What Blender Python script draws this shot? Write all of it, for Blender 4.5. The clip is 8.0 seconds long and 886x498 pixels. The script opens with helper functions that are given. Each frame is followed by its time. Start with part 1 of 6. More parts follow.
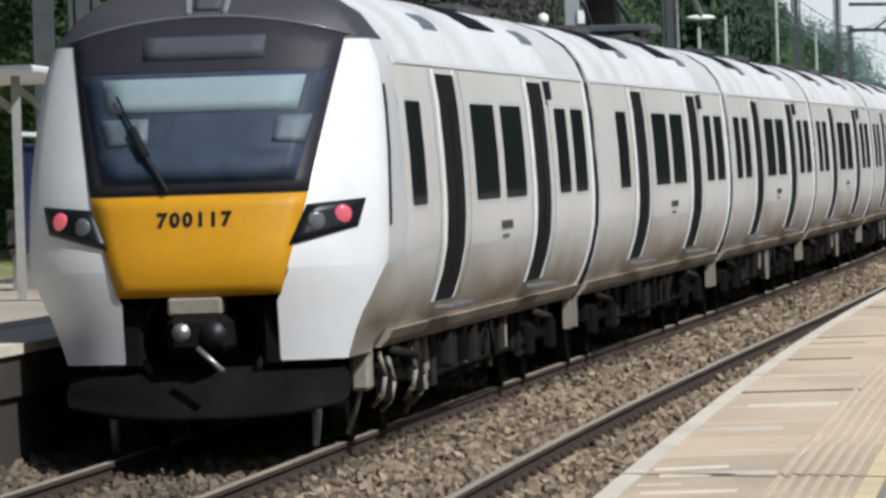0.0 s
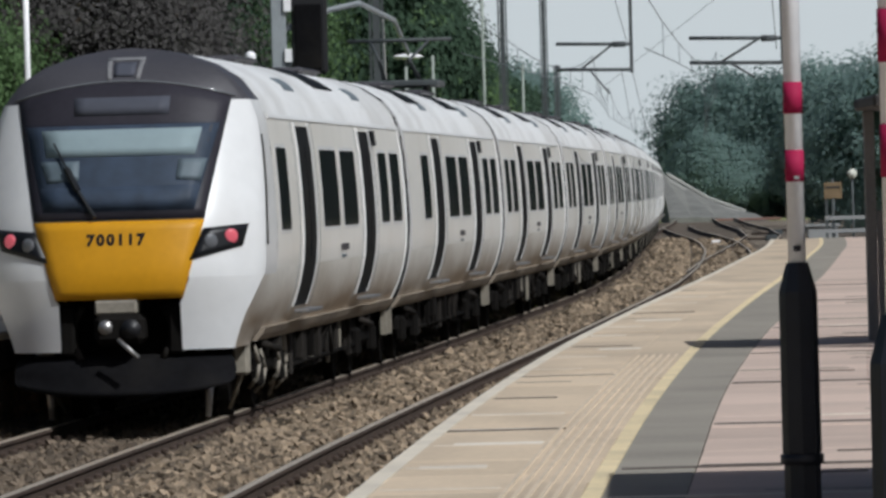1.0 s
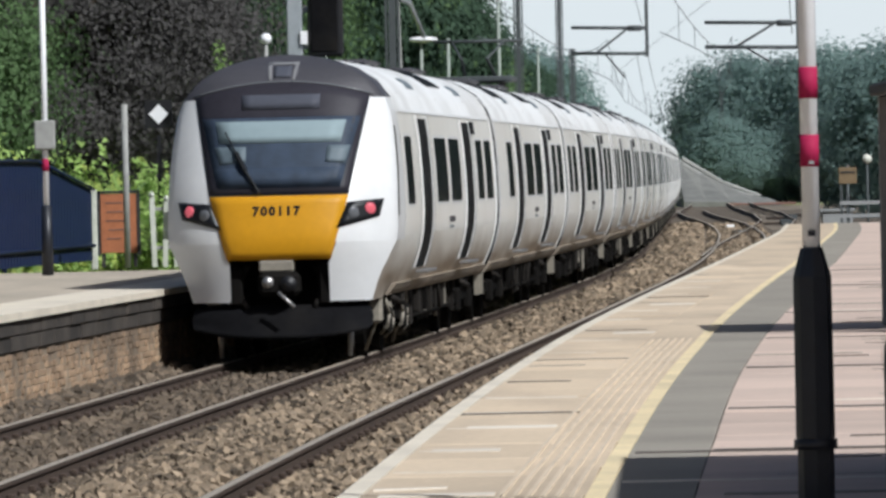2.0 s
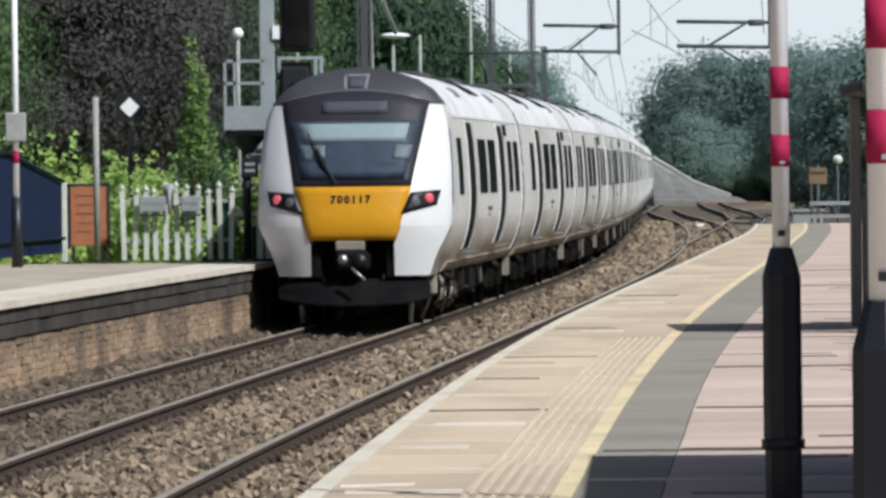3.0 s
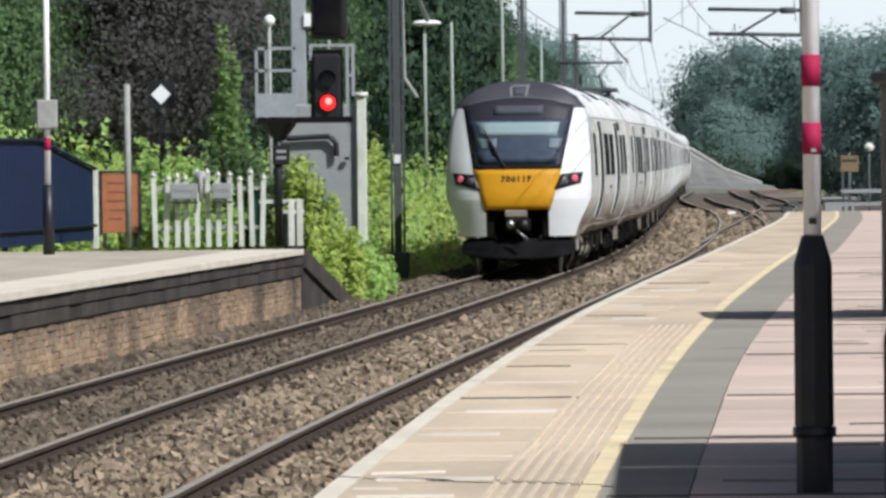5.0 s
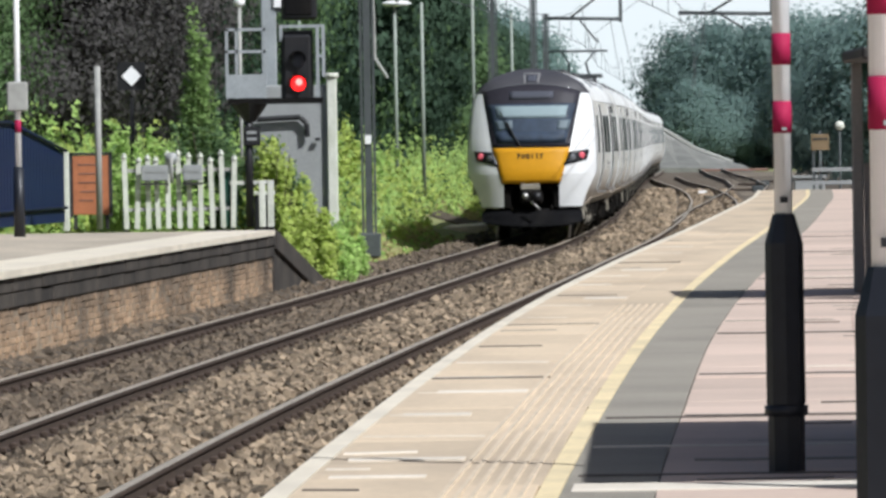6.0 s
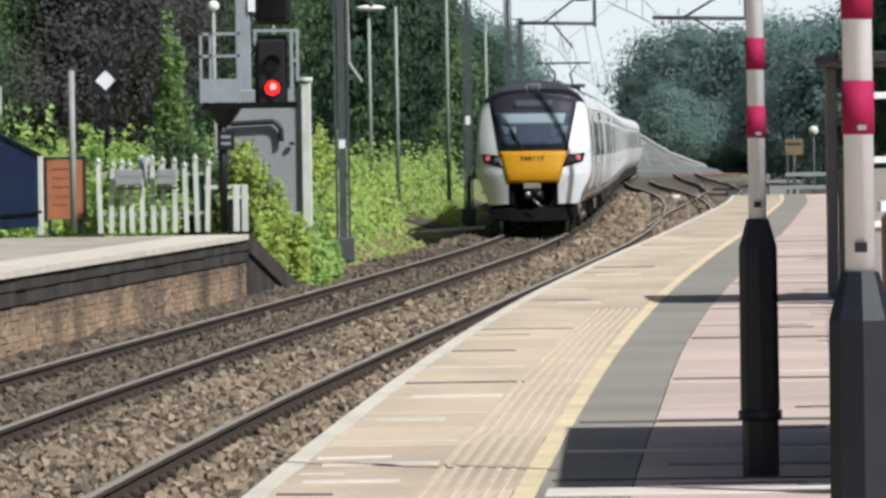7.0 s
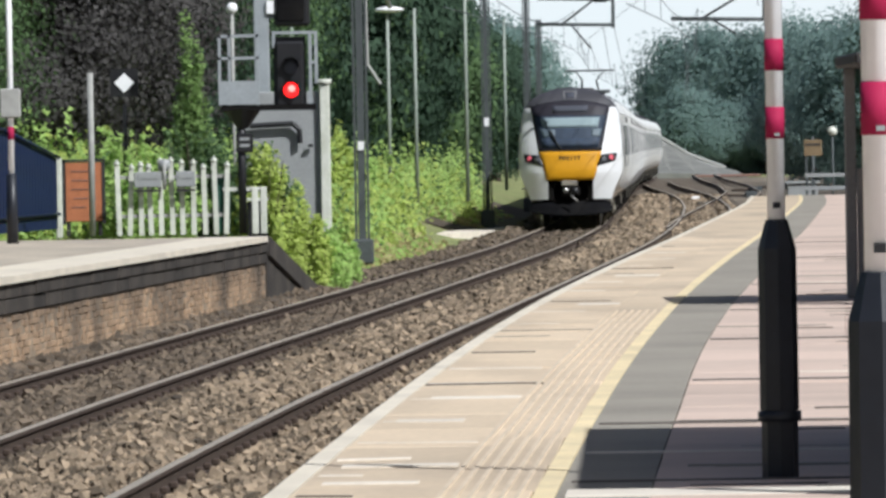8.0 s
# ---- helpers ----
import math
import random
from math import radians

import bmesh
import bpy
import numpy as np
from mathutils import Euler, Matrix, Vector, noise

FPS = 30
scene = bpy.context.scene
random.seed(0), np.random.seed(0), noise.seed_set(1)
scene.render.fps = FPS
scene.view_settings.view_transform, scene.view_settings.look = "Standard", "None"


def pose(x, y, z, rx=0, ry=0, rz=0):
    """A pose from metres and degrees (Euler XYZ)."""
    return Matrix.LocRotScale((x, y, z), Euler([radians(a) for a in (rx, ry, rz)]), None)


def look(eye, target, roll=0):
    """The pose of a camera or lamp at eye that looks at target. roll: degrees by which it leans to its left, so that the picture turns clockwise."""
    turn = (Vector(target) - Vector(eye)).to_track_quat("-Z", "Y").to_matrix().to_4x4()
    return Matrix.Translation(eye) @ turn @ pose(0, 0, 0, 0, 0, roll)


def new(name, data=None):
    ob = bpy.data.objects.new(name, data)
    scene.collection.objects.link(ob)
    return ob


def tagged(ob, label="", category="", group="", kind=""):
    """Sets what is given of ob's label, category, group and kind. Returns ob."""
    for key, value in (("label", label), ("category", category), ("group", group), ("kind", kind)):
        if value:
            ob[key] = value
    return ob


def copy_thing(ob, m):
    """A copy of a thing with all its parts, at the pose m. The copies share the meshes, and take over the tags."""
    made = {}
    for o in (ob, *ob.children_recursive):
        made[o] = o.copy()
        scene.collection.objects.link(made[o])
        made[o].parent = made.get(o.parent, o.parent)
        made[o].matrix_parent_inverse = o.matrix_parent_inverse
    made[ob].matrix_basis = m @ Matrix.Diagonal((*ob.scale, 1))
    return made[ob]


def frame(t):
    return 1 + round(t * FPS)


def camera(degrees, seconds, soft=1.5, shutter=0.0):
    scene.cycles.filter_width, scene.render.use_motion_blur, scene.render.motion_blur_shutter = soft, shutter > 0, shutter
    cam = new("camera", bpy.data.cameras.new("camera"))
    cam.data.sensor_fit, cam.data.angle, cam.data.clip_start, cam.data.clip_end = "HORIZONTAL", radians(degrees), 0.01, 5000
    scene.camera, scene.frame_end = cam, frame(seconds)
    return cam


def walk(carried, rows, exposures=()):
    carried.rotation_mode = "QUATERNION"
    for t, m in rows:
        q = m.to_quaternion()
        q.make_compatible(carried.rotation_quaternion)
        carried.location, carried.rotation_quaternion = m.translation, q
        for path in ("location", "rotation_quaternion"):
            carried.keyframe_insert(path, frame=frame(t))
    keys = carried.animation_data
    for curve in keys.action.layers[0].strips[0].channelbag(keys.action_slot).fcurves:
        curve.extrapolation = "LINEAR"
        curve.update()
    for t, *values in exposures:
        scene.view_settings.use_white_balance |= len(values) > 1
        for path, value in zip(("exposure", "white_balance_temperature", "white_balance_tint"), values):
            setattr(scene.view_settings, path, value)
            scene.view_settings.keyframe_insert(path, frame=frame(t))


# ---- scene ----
# camera: a phone held on the platform, zoomed far in, panning after the train
EYE = (0.0, 0.0, 2.2)


def aim(yaw, pitch, roll):
    a, b = radians(yaw), radians(pitch)
    t = (EYE[0] - 100 * math.sin(a) * math.cos(b), EYE[1] + 100 * math.cos(a) * math.cos(b), EYE[2] + 100 * math.sin(b))
    return look(EYE, t, roll)


cam = camera(7.476, 8.0, soft=3.0)
PATH = [
    (0.0, 2.6663, -0.7153, -1.8329),
    (0.2, 2.0492, -0.7117, -1.6443),
    (0.3, 1.6786, -0.6489, -1.6098),
    (0.5, 1.0442, -0.4465, -1.6098),
    (0.6, 0.7732, -0.4068, -1.5869),
    (0.8, 0.3389, -0.4253, -1.5785),
    (1.0, 0.1777, -0.4654, -1.5799),
    (1.5, 0.2506, -0.5433, -1.4943),
    (1.7, 0.3215, -0.5633, -1.4102),
    (2.8, -0.0059, -0.6993, -0.8557),
    (3.0, 0.0478, -0.6409, -0.6871),
    (3.5, 0.2234, -0.5432, -0.5407),
    (4.0, 0.3745, -0.6567, -0.4735),
    (4.5, 0.3889, -0.691, -0.5236),
    (6.0, 0.0717, -0.9137, -0.9064),
    (6.5, -0.0143, -0.9462, -0.9391),
    (7.0, -0.1484, -0.8787, -0.8698),
    (7.5, -0.086, -0.8449, -0.929),
    (8.0, 0.012, -0.8626, -1.0),
]
# the phone's own exposure drifts a little; its white balance is slightly cool
STOPS = [(0.0, -0.3), (0.5, -0.54), (1.0, -0.64), (1.5, -0.34), (3.0, -0.22), (3.5, -0.4), (4.0, -0.02), (4.5, -0.1), (6.0, -0.02), (6.5, -0.04), (7.0, -0.12), (7.5, -0.18), (8.0, -0.06)]
walk(cam, [(t, aim(*a)) for t, *a in PATH], [(t, s, 6050, 8) for t, s in STOPS])

# ---- light ----
world = bpy.data.worlds.new("sky")
scene.world = world
world.use_nodes = True
wn = world.node_tree.nodes
sky = wn.new("ShaderNodeTexSky")
sky.sky_type = "NISHITA"
sky.sun_disc = False
SUN_EL, SUN_AZ = 45.0, 134.0  # azimuth clockwise from +Y
sky.sun_elevation, sky.sun_rotation = radians(SUN_EL), radians(SUN_AZ)
sky.air_density, sky.dust_density, sky.ozone_density = 0.85, 3.2, 1.0
wn["Background"].inputs[1].default_value = 0.062
world.node_tree.links.new(sky.outputs[0], wn["Background"].inputs[0])
sun = new("sun", bpy.data.lights.new("sun", "SUN"))
sun.data.energy, sun.data.angle, sun.data.color = 5.0, radians(0.6), (1.0, 0.975, 0.945)
sd = Vector((math.sin(radians(SUN_AZ)) * math.cos(radians(SUN_EL)), math.cos(radians(SUN_AZ)) * math.cos(radians(SUN_EL)), math.sin(radians(SUN_EL))))
sun.matrix_world = look(sd * 50, (0, 0, 0))


# ---- materials ----
def mat(name, col, rough=0.6, metal=0.0, var=0.25, scale=3.0, fine=40.0, bump=0.1, spec=0.5, dirt=None, dirt_amt=0.0, island=0.0, obj=0.0, stretch=(1, 1, 1), depth=0.02, by_height=None, fixed=False):
    """A surface with variation at two scales, fine relief and optional stains."""
    m = bpy.data.materials.new(name)
    m.use_nodes = True
    n, l = m.node_tree.nodes, m.node_tree.links
    b = n["Principled BSDF"]
    tc = n.new("ShaderNodeTexCoord")
    mp = n.new("ShaderNodeMapping")
    mp.inputs["Scale"].default_value = stretch
    # fixed things take the pattern from their place, so that alike pieces differ
    where = n.new("ShaderNodeNewGeometry").outputs["Position"] if fixed else tc.outputs["Object"]
    l.new(where, mp.inputs[0])
    n1, n2 = n.new("ShaderNodeTexNoise"), n.new("ShaderNodeTexNoise")
    n1.inputs["Scale"].default_value, n2.inputs["Scale"].default_value = scale, fine
    n1.inputs["Detail"].default_value, n2.inputs["Detail"].default_value = 4, 3
    l.new(mp.outputs[0], n1.inputs["Vector"]), l.new(mp.outputs[0], n2.inputs["Vector"])
    add = n.new("ShaderNodeMath")
    add.operation = "ADD"
    l.new(n1.outputs["Fac"], add.inputs[0]), l.new(n2.outputs["Fac"], add.inputs[1])
    last = add.outputs[0]
    for amt, node, out in ((island, "ShaderNodeNewGeometry", "Random Per Island"), (obj, "ShaderNodeObjectInfo", "Random")):
        if amt:
            g = n.new(node)
            q = n.new("ShaderNodeMath")
            q.operation = "MULTIPLY_ADD"
            q.inputs[1].default_value = amt
            l.new(g.outputs[out], q.inputs[0]), l.new(last, q.inputs[2])
            last = q.outputs[0]
    mr = n.new("ShaderNodeMapRange")
    mr.inputs["From Min"].default_value, mr.inputs["From Max"].default_value = 0.6, 1.4 + island + obj
    mr.inputs["To Min"].default_value, mr.inputs["To Max"].default_value = 1 - var, 1 + var
    l.new(last, mr.inputs["Value"])
    mul = n.new("ShaderNodeVectorMath")
    mul.operation = "SCALE"
    mul.inputs[0].default_value = col
    l.new(mr.outputs[0], mul.inputs["Scale"])
    out = mul.outputs[0]
    if dirt:
        n3 = n.new("ShaderNodeTexNoise")
        n3.inputs["Scale"].default_value, n3.inputs["Detail"].default_value = scale * 0.6, 5
        l.new(mp.outputs[0], n3.inputs["Vector"])
        r3 = n.new("ShaderNodeMapRange")
        r3.inputs["From Min"].default_value, r3.inputs["From Max"].default_value = 0.45, 0.75
        r3.inputs["To Max"].default_value = dirt_amt
        l.new(n3.outputs["Fac"], r3.inputs["Value"])
        mx = n.new("ShaderNodeMix")
        mx.data_type = "RGBA"
        mx.inputs[7].default_value = (*dirt, 1)
        l.new(r3.outputs[0], mx.inputs[0]), l.new(out, mx.inputs[6])
        out = mx.outputs[2]
    if by_height:
        # a second colour, full at the second height given and gone at the first; on the train, splashed dirt
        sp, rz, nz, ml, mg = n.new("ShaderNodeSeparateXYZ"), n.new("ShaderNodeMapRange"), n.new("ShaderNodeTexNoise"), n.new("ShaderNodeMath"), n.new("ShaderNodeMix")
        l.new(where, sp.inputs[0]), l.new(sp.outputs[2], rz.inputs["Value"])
        rz.inputs["From Min"].default_value, rz.inputs["From Max"].default_value = by_height[0], by_height[1]
        rz.inputs["To Max"].default_value = by_height[3] * 1.7
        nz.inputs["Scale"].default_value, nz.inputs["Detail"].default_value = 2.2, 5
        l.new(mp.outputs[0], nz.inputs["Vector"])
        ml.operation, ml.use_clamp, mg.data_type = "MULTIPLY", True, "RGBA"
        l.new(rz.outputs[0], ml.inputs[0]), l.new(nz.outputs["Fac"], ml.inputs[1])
        mg.inputs[7].default_value = (*by_height[2], 1)
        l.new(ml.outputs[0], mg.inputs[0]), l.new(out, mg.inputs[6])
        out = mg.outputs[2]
    l.new(out, b.inputs["Base Color"])
    b.inputs["Roughness"].default_value, b.inputs["Metallic"].default_value = rough, metal
    b.inputs["Specular IOR Level"].default_value = spec
    if bump:
        bp = n.new("ShaderNodeBump")
        bp.inputs["Strength"].default_value, bp.inputs["Distance"].default_value = bump, depth
        l.new(n2.outputs["Fac"], bp.inputs["Height"]), l.new(bp.outputs[0], b.inputs["Normal"])
    return m


def glow(name, col, strength):
    m = bpy.data.materials.new(name)
    m.use_nodes = True
    b = m.node_tree.nodes["Principled BSDF"]
    b.inputs["Base Color"].default_value = (*[c * 0.5 for c in col], 1)
    b.inputs["Emission Color"].default_value, b.inputs["Emission Strength"].default_value = (*col, 1), strength
    b.inputs["Roughness"].default_value = 0.2
    return m


def pane_glass(name, tint=0.85):
    m = bpy.data.materials.new(name)
    m.use_nodes = True
    n, l = m.node_tree.nodes, m.node_tree.links
    tr, gl, mx, fr = n.new("ShaderNodeBsdfTransparent"), n.new("ShaderNodeBsdfGlossy"), n.new("ShaderNodeMixShader"), n.new("ShaderNodeFresnel")
    tr.inputs[0].default_value = (tint * 0.92, tint * 0.97, tint, 1)
    gl.inputs["Roughness"].default_value = 0.3
    fr.inputs[0].default_value = 1.07
    l.new(fr.outputs[0], mx.inputs[0]), l.new(tr.outputs[0], mx.inputs[1]), l.new(gl.outputs[0], mx.inputs[2])
    l.new(mx.outputs[0], n["Material Output"].inputs[0])
    return m


def leafy(name, col, var=0.5, thin=0.45):
    m = bpy.data.materials.new(name)
    m.use_nodes = True
    n, l = m.node_tree.nodes, m.node_tree.links
    b = n["Principled BSDF"]
    g = n.new("ShaderNodeNewGeometry")
    tc, nz = n.new("ShaderNodeTexCoord"), n.new("ShaderNodeTexNoise")
    nz.inputs["Scale"].default_value = 0.6
    l.new(tc.outputs["Object"], nz.inputs["Vector"])
    add = n.new("ShaderNodeMath")
    add.operation = "ADD"
    l.new(g.outputs["Random Per Island"], add.inputs[0]), l.new(nz.outputs["Fac"], add.inputs[1])
    mr = n.new("ShaderNodeMapRange")
    mr.inputs["From Max"].default_value = 1.6
    mr.inputs["To Min"].default_value, mr.inputs["To Max"].default_value = 1 - var, 1 + var
    l.new(add.outputs[0], mr.inputs["Value"])
    mul = n.new("ShaderNodeVectorMath")
    mul.operation = "SCALE"
    mul.inputs[0].default_value = col
    l.new(mr.outputs[0], mul.inputs["Scale"])
    l.new(mul.outputs[0], b.inputs["Base Color"])
    b.inputs["Roughness"].default_value = 0.65
    b.inputs["Specular IOR Level"].default_value = 0.12
    tl, ms = n.new("ShaderNodeBsdfTranslucent"), n.new("ShaderNodeMixShader")
    l.new(mul.outputs[0], tl.inputs[0])
    ms.inputs[0].default_value = thin
    l.new(b.outputs[0], ms.inputs[1]), l.new(tl.outputs[0], ms.inputs[2])
    l.new(ms.outputs[0], n["Material Output"].inputs[0])
    return m


M = {}
M["white"] = mat("train_white", (0.72, 0.725, 0.725), 0.32, var=0.05, scale=0.8, fine=6, bump=0.0, dirt=(0.55, 0.52, 0.47), dirt_amt=0.35)
M["side"] = mat("train_side_paint", (0.87, 0.855, 0.81), 0.28, var=0.05, scale=0.7, fine=5, bump=0.0, dirt=(0.60, 0.56, 0.48), dirt_amt=0.5, stretch=(1, 0.5, 0.6))
M["lowside"] = mat("grimy_lower_paint", (0.82, 0.80, 0.745), 0.42, var=0.12, scale=1.0, fine=9, bump=0.02, dirt=(0.36, 0.30, 0.22), dirt_amt=0.55, stretch=(1, 0.35, 1), by_height=(1.48, 0.98, (0.27, 0.20, 0.135), 1.05))
M["sill"] = mat("grimy_sill", (0.36, 0.305, 0.24), 0.7, var=0.35, scale=1.3, fine=12, bump=0.05, dirt=(0.13, 0.10, 0.075), dirt_amt=0.6)
M["roofgrey"] = mat("dark_grey_roof_paint", (0.060, 0.058, 0.066), 0.45, var=0.15, scale=1.5, fine=20, bump=0.02)
M["roofwhite"] = mat("pale_roof_paint", (0.79, 0.795, 0.79), 0.45, var=0.1, scale=0.9, fine=8, bump=0.02, dirt=(0.4, 0.38, 0.35), dirt_amt=0.5)
M["yellow"] = mat("yellow_paint", (0.585, 0.280, 0.006), 0.5, var=0.08, scale=1.6, fine=12, bump=0.01, spec=0.3, dirt=(0.42, 0.21, 0.02), dirt_amt=0.5)
M["black"] = mat("black_gloss", (0.010, 0.011, 0.013), 0.35, spec=0.3, var=0.2, scale=2, fine=15, bump=0.0)
M["mask"] = mat("windscreen_mask", (0.030, 0.028, 0.036), 0.5, spec=0.2, var=0.2, scale=2, fine=15, bump=0.0)
M["doorblack"] = mat("door_black", (0.007, 0.008, 0.009), 0.6, spec=0.15, var=0.2, scale=2, fine=15, bump=0.0)
M["glass_dark"] = mat("dark_window_glass", (0.016, 0.018, 0.022), 0.15, var=0.3, scale=1.2, fine=5, bump=0.0, spec=0.1)
M["cab_in"] = mat("cab_interior", (0.036, 0.050, 0.078), 0.7, var=0.45, scale=1.4, fine=6, bump=0.0)
M["blind"] = mat("cab_blind", (0.30, 0.36, 0.37), 0.7, var=0.06, scale=2, fine=10, bump=0.0)
M["grey_panel"] = mat("cab_grey", (0.13, 0.16, 0.18), 0.6, var=0.15, scale=3, fine=10, bump=0.0)
M["display"] = mat("display_glass", (0.075, 0.08, 0.10), 0.6, spec=0.15, var=0.1, scale=2, fine=10, bump=0.0)
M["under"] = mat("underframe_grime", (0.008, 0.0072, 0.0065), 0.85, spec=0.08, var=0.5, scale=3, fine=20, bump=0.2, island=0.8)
M["undergrey"] = mat("dusty_equipment_box", (0.026, 0.023, 0.020), 0.8, spec=0.12, var=0.7, scale=3, fine=20, bump=0.2, obj=1.6)
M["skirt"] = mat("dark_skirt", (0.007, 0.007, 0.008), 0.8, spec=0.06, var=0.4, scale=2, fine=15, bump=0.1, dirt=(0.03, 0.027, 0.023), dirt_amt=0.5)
M["steel"] = mat("worn_steel", (0.42, 0.41, 0.40), 0.4, metal=0.8, var=0.2, scale=3, fine=30, bump=0.05)
M["railtop"] = mat("polished_rail_head", (0.50, 0.43, 0.34), 0.42, metal=0.3, var=0.15, scale=1.5, fine=20, bump=0.02)
M["rust"] = mat("rusty_rail_web", (0.058, 0.038, 0.027), 0.85, var=0.4, scale=2.5, fine=30, bump=0.3)
M["ballast"] = mat("ballast_bed", (0.12, 0.095, 0.07), 0.95, var=0.5, scale=1.5, fine=14, bump=1.0, depth=0.06)
M["deckdust"] = mat("dusty_deck", (0.47, 0.405, 0.32), 0.9, stretch=(1, 0.3, 1), dirt=(0.25, 0.22, 0.18), dirt_amt=0.6, var=0.25, scale=0.9, fine=40, bump=0.3)
M["rib"] = mat("ribbed_paving", (0.625, 0.515, 0.385), 0.85, var=0.2, scale=2, fine=30, bump=0.1)
M["palepatch"] = mat("pale_patch", (0.76, 0.69, 0.59), 0.85, var=0.15, scale=2, fine=30, bump=0.1, dirt=(0.52, 0.45, 0.36), dirt_amt=0.6)
M["stone"] = mat("ballast_stone", (0.222, 0.170, 0.116), 0.95, var=0.95, scale=0.6, fine=30, bump=0.2, island=1.8)
M["oilystone"] = mat("oily_ballast_stone", (0.128, 0.098, 0.069), 0.9, var=0.8, scale=0.8, fine=30, bump=0.2, island=1.3)
M["sleeper"] = mat("concrete_sleeper", (0.24, 0.22, 0.19), 0.9, var=0.3, scale=4, fine=30, bump=0.2)
M["beige"] = mat("beige_paving", (0.640, 0.512, 0.368), 0.85, stretch=(1, 0.25, 1), var=0.18, scale=1.6, fine=30, bump=0.15, obj=0.7, dirt=(0.33, 0.265, 0.20), dirt_amt=0.65, fixed=True)
M["edge"] = mat("white_edge_paint", (0.74, 0.665, 0.54), 0.75, var=0.12, scale=2, fine=30, bump=0.1, dirt=(0.45, 0.4, 0.33), dirt_amt=0.5)
M["yline"] = mat("yellow_line_paint", (0.81, 0.665, 0.41), 0.75, var=0.2, scale=2, fine=30, bump=0.1, dirt=(0.5, 0.42, 0.28), dirt_amt=0.6)
M["tarmac"] = mat("grey_tarmac", (0.285, 0.258, 0.215), 0.9, var=0.22, scale=0.9, fine=60, bump=0.3, dirt=(0.40, 0.36, 0.30), dirt_amt=0.55)
M["pink"] = mat("pink_paving", (0.61, 0.475, 0.395), 0.85, stretch=(0.4, 1, 1), var=0.2, scale=1.2, fine=30, bump=0.15, obj=0.7, dirt=(0.36, 0.285, 0.24), dirt_amt=0.5, fixed=True)
M["joint"] = mat("dark_joint", (0.12, 0.10, 0.085), 0.95, var=0.2, scale=3, fine=30, bump=0.1)
# brick and mortar turn darker towards the coping
M["brick"] = mat("platform_brick", (0.43, 0.295, 0.185), 0.9, var=0.75, scale=1.3, fine=9, bump=0.3, dirt=(0.06, 0.05, 0.04), dirt_amt=1.0, obj=0.7, island=0.7, stretch=(1, 0.7, 0.55), by_height=(0.20, 0.60, (0.07, 0.056, 0.043), 0.75), fixed=True)
M["mortar"] = mat("mortar", (0.30, 0.235, 0.165), 0.95, var=0.5, scale=1.3, fine=9, bump=0.3, dirt=(0.06, 0.05, 0.04), dirt_amt=1.0, stretch=(1, 0.7, 0.55), by_height=(0.20, 0.60, (0.07, 0.056, 0.043), 0.75), fixed=True)
M["darkstone"] = mat("dark_wall_stone", (0.036, 0.030, 0.025), 0.9, var=0.5, scale=2, fine=20, bump=0.3, obj=0.9, dirt=(0.14, 0.115, 0.09), dirt_amt=0.45, fixed=True)
M["navy"] = mat("navy_fence_paint", (0.010, 0.020, 0.062), 0.6, spec=0.25, var=0.3, scale=2, fine=20, bump=0.05)
M["picket"] = mat("white_picket_paint", (0.62, 0.63, 0.56), 0.7, var=0.15, scale=4, fine=25, bump=0.1, obj=0.4, dirt=(0.3, 0.33, 0.22), dirt_amt=0.5, fixed=True)
M["polewhite"] = mat("white_pole_paint", (0.90, 0.90, 0.91), 0.45, var=0.05, scale=3, fine=20, bump=0.03, dirt=(0.5, 0.49, 0.48), dirt_amt=0.15)
M["pinkband"] = mat("magenta_band", (0.38, 0.018, 0.075), 0.7, spec=0.2, var=0.1, scale=4, fine=20, bump=0.02)
M["sleeve"] = mat("black_pole_sleeve", (0.014, 0.016, 0.022), 0.45, var=0.25, scale=4, fine=20, bump=0.05)
M["galv"] = mat("galvanised_steel", (0.36, 0.39, 0.41), 0.5, metal=0.3, var=0.15, scale=3, fine=20, bump=0.05)
M["mast"] = mat("weathered_mast", (0.075, 0.085, 0.088), 0.7, metal=0.2, var=0.25, scale=2, fine=20, bump=0.1)
M["mastpale"] = mat("pale_lamp_post", (0.30, 0.34, 0.30), 0.6, var=0.2, scale=2, fine=20, bump=0.05)
M["boxgrey"] = mat("grey_cabinet", (0.30, 0.31, 0.31), 0.55, var=0.12, scale=2, fine=20, bump=0.05)
M["signalblack"] = mat("signal_black", (0.010, 0.010, 0.012), 0.5, var=0.2, scale=4, fine=20, bump=0.05)
M["orange"] = mat("rusty_orange_board", (0.42, 0.15, 0.065), 0.75, var=0.2, scale=5, fine=25, bump=0.1)
M["darkwood"] = mat("dark_frame", (0.03, 0.028, 0.027), 0.7, var=0.2, scale=4, fine=20, bump=0.1)
M["wire"] = mat("wire_dark", (0.09, 0.11, 0.12), 0.6, var=0.2, scale=1, fine=10, bump=0.0)
M["grass"] = mat("rough_grass", (0.20, 0.23, 0.085), 0.95, var=0.5, scale=0.5, fine=6, bump=0.6, depth=0.1, dirt=(0.27, 0.22, 0.12), dirt_amt=0.8)
M["rustwood"] = mat("rusty_timber", (0.20, 0.11, 0.085), 0.9, var=0.35, scale=1, fine=10, bump=0.1, obj=0.6)
M["bark"] = mat("bark", (0.09, 0.07, 0.05), 0.9, var=0.4, scale=4, fine=20, bump=0.5)
M["leaf_dark"] = leafy("leaf_dark", (0.060, 0.100, 0.064), 0.45)
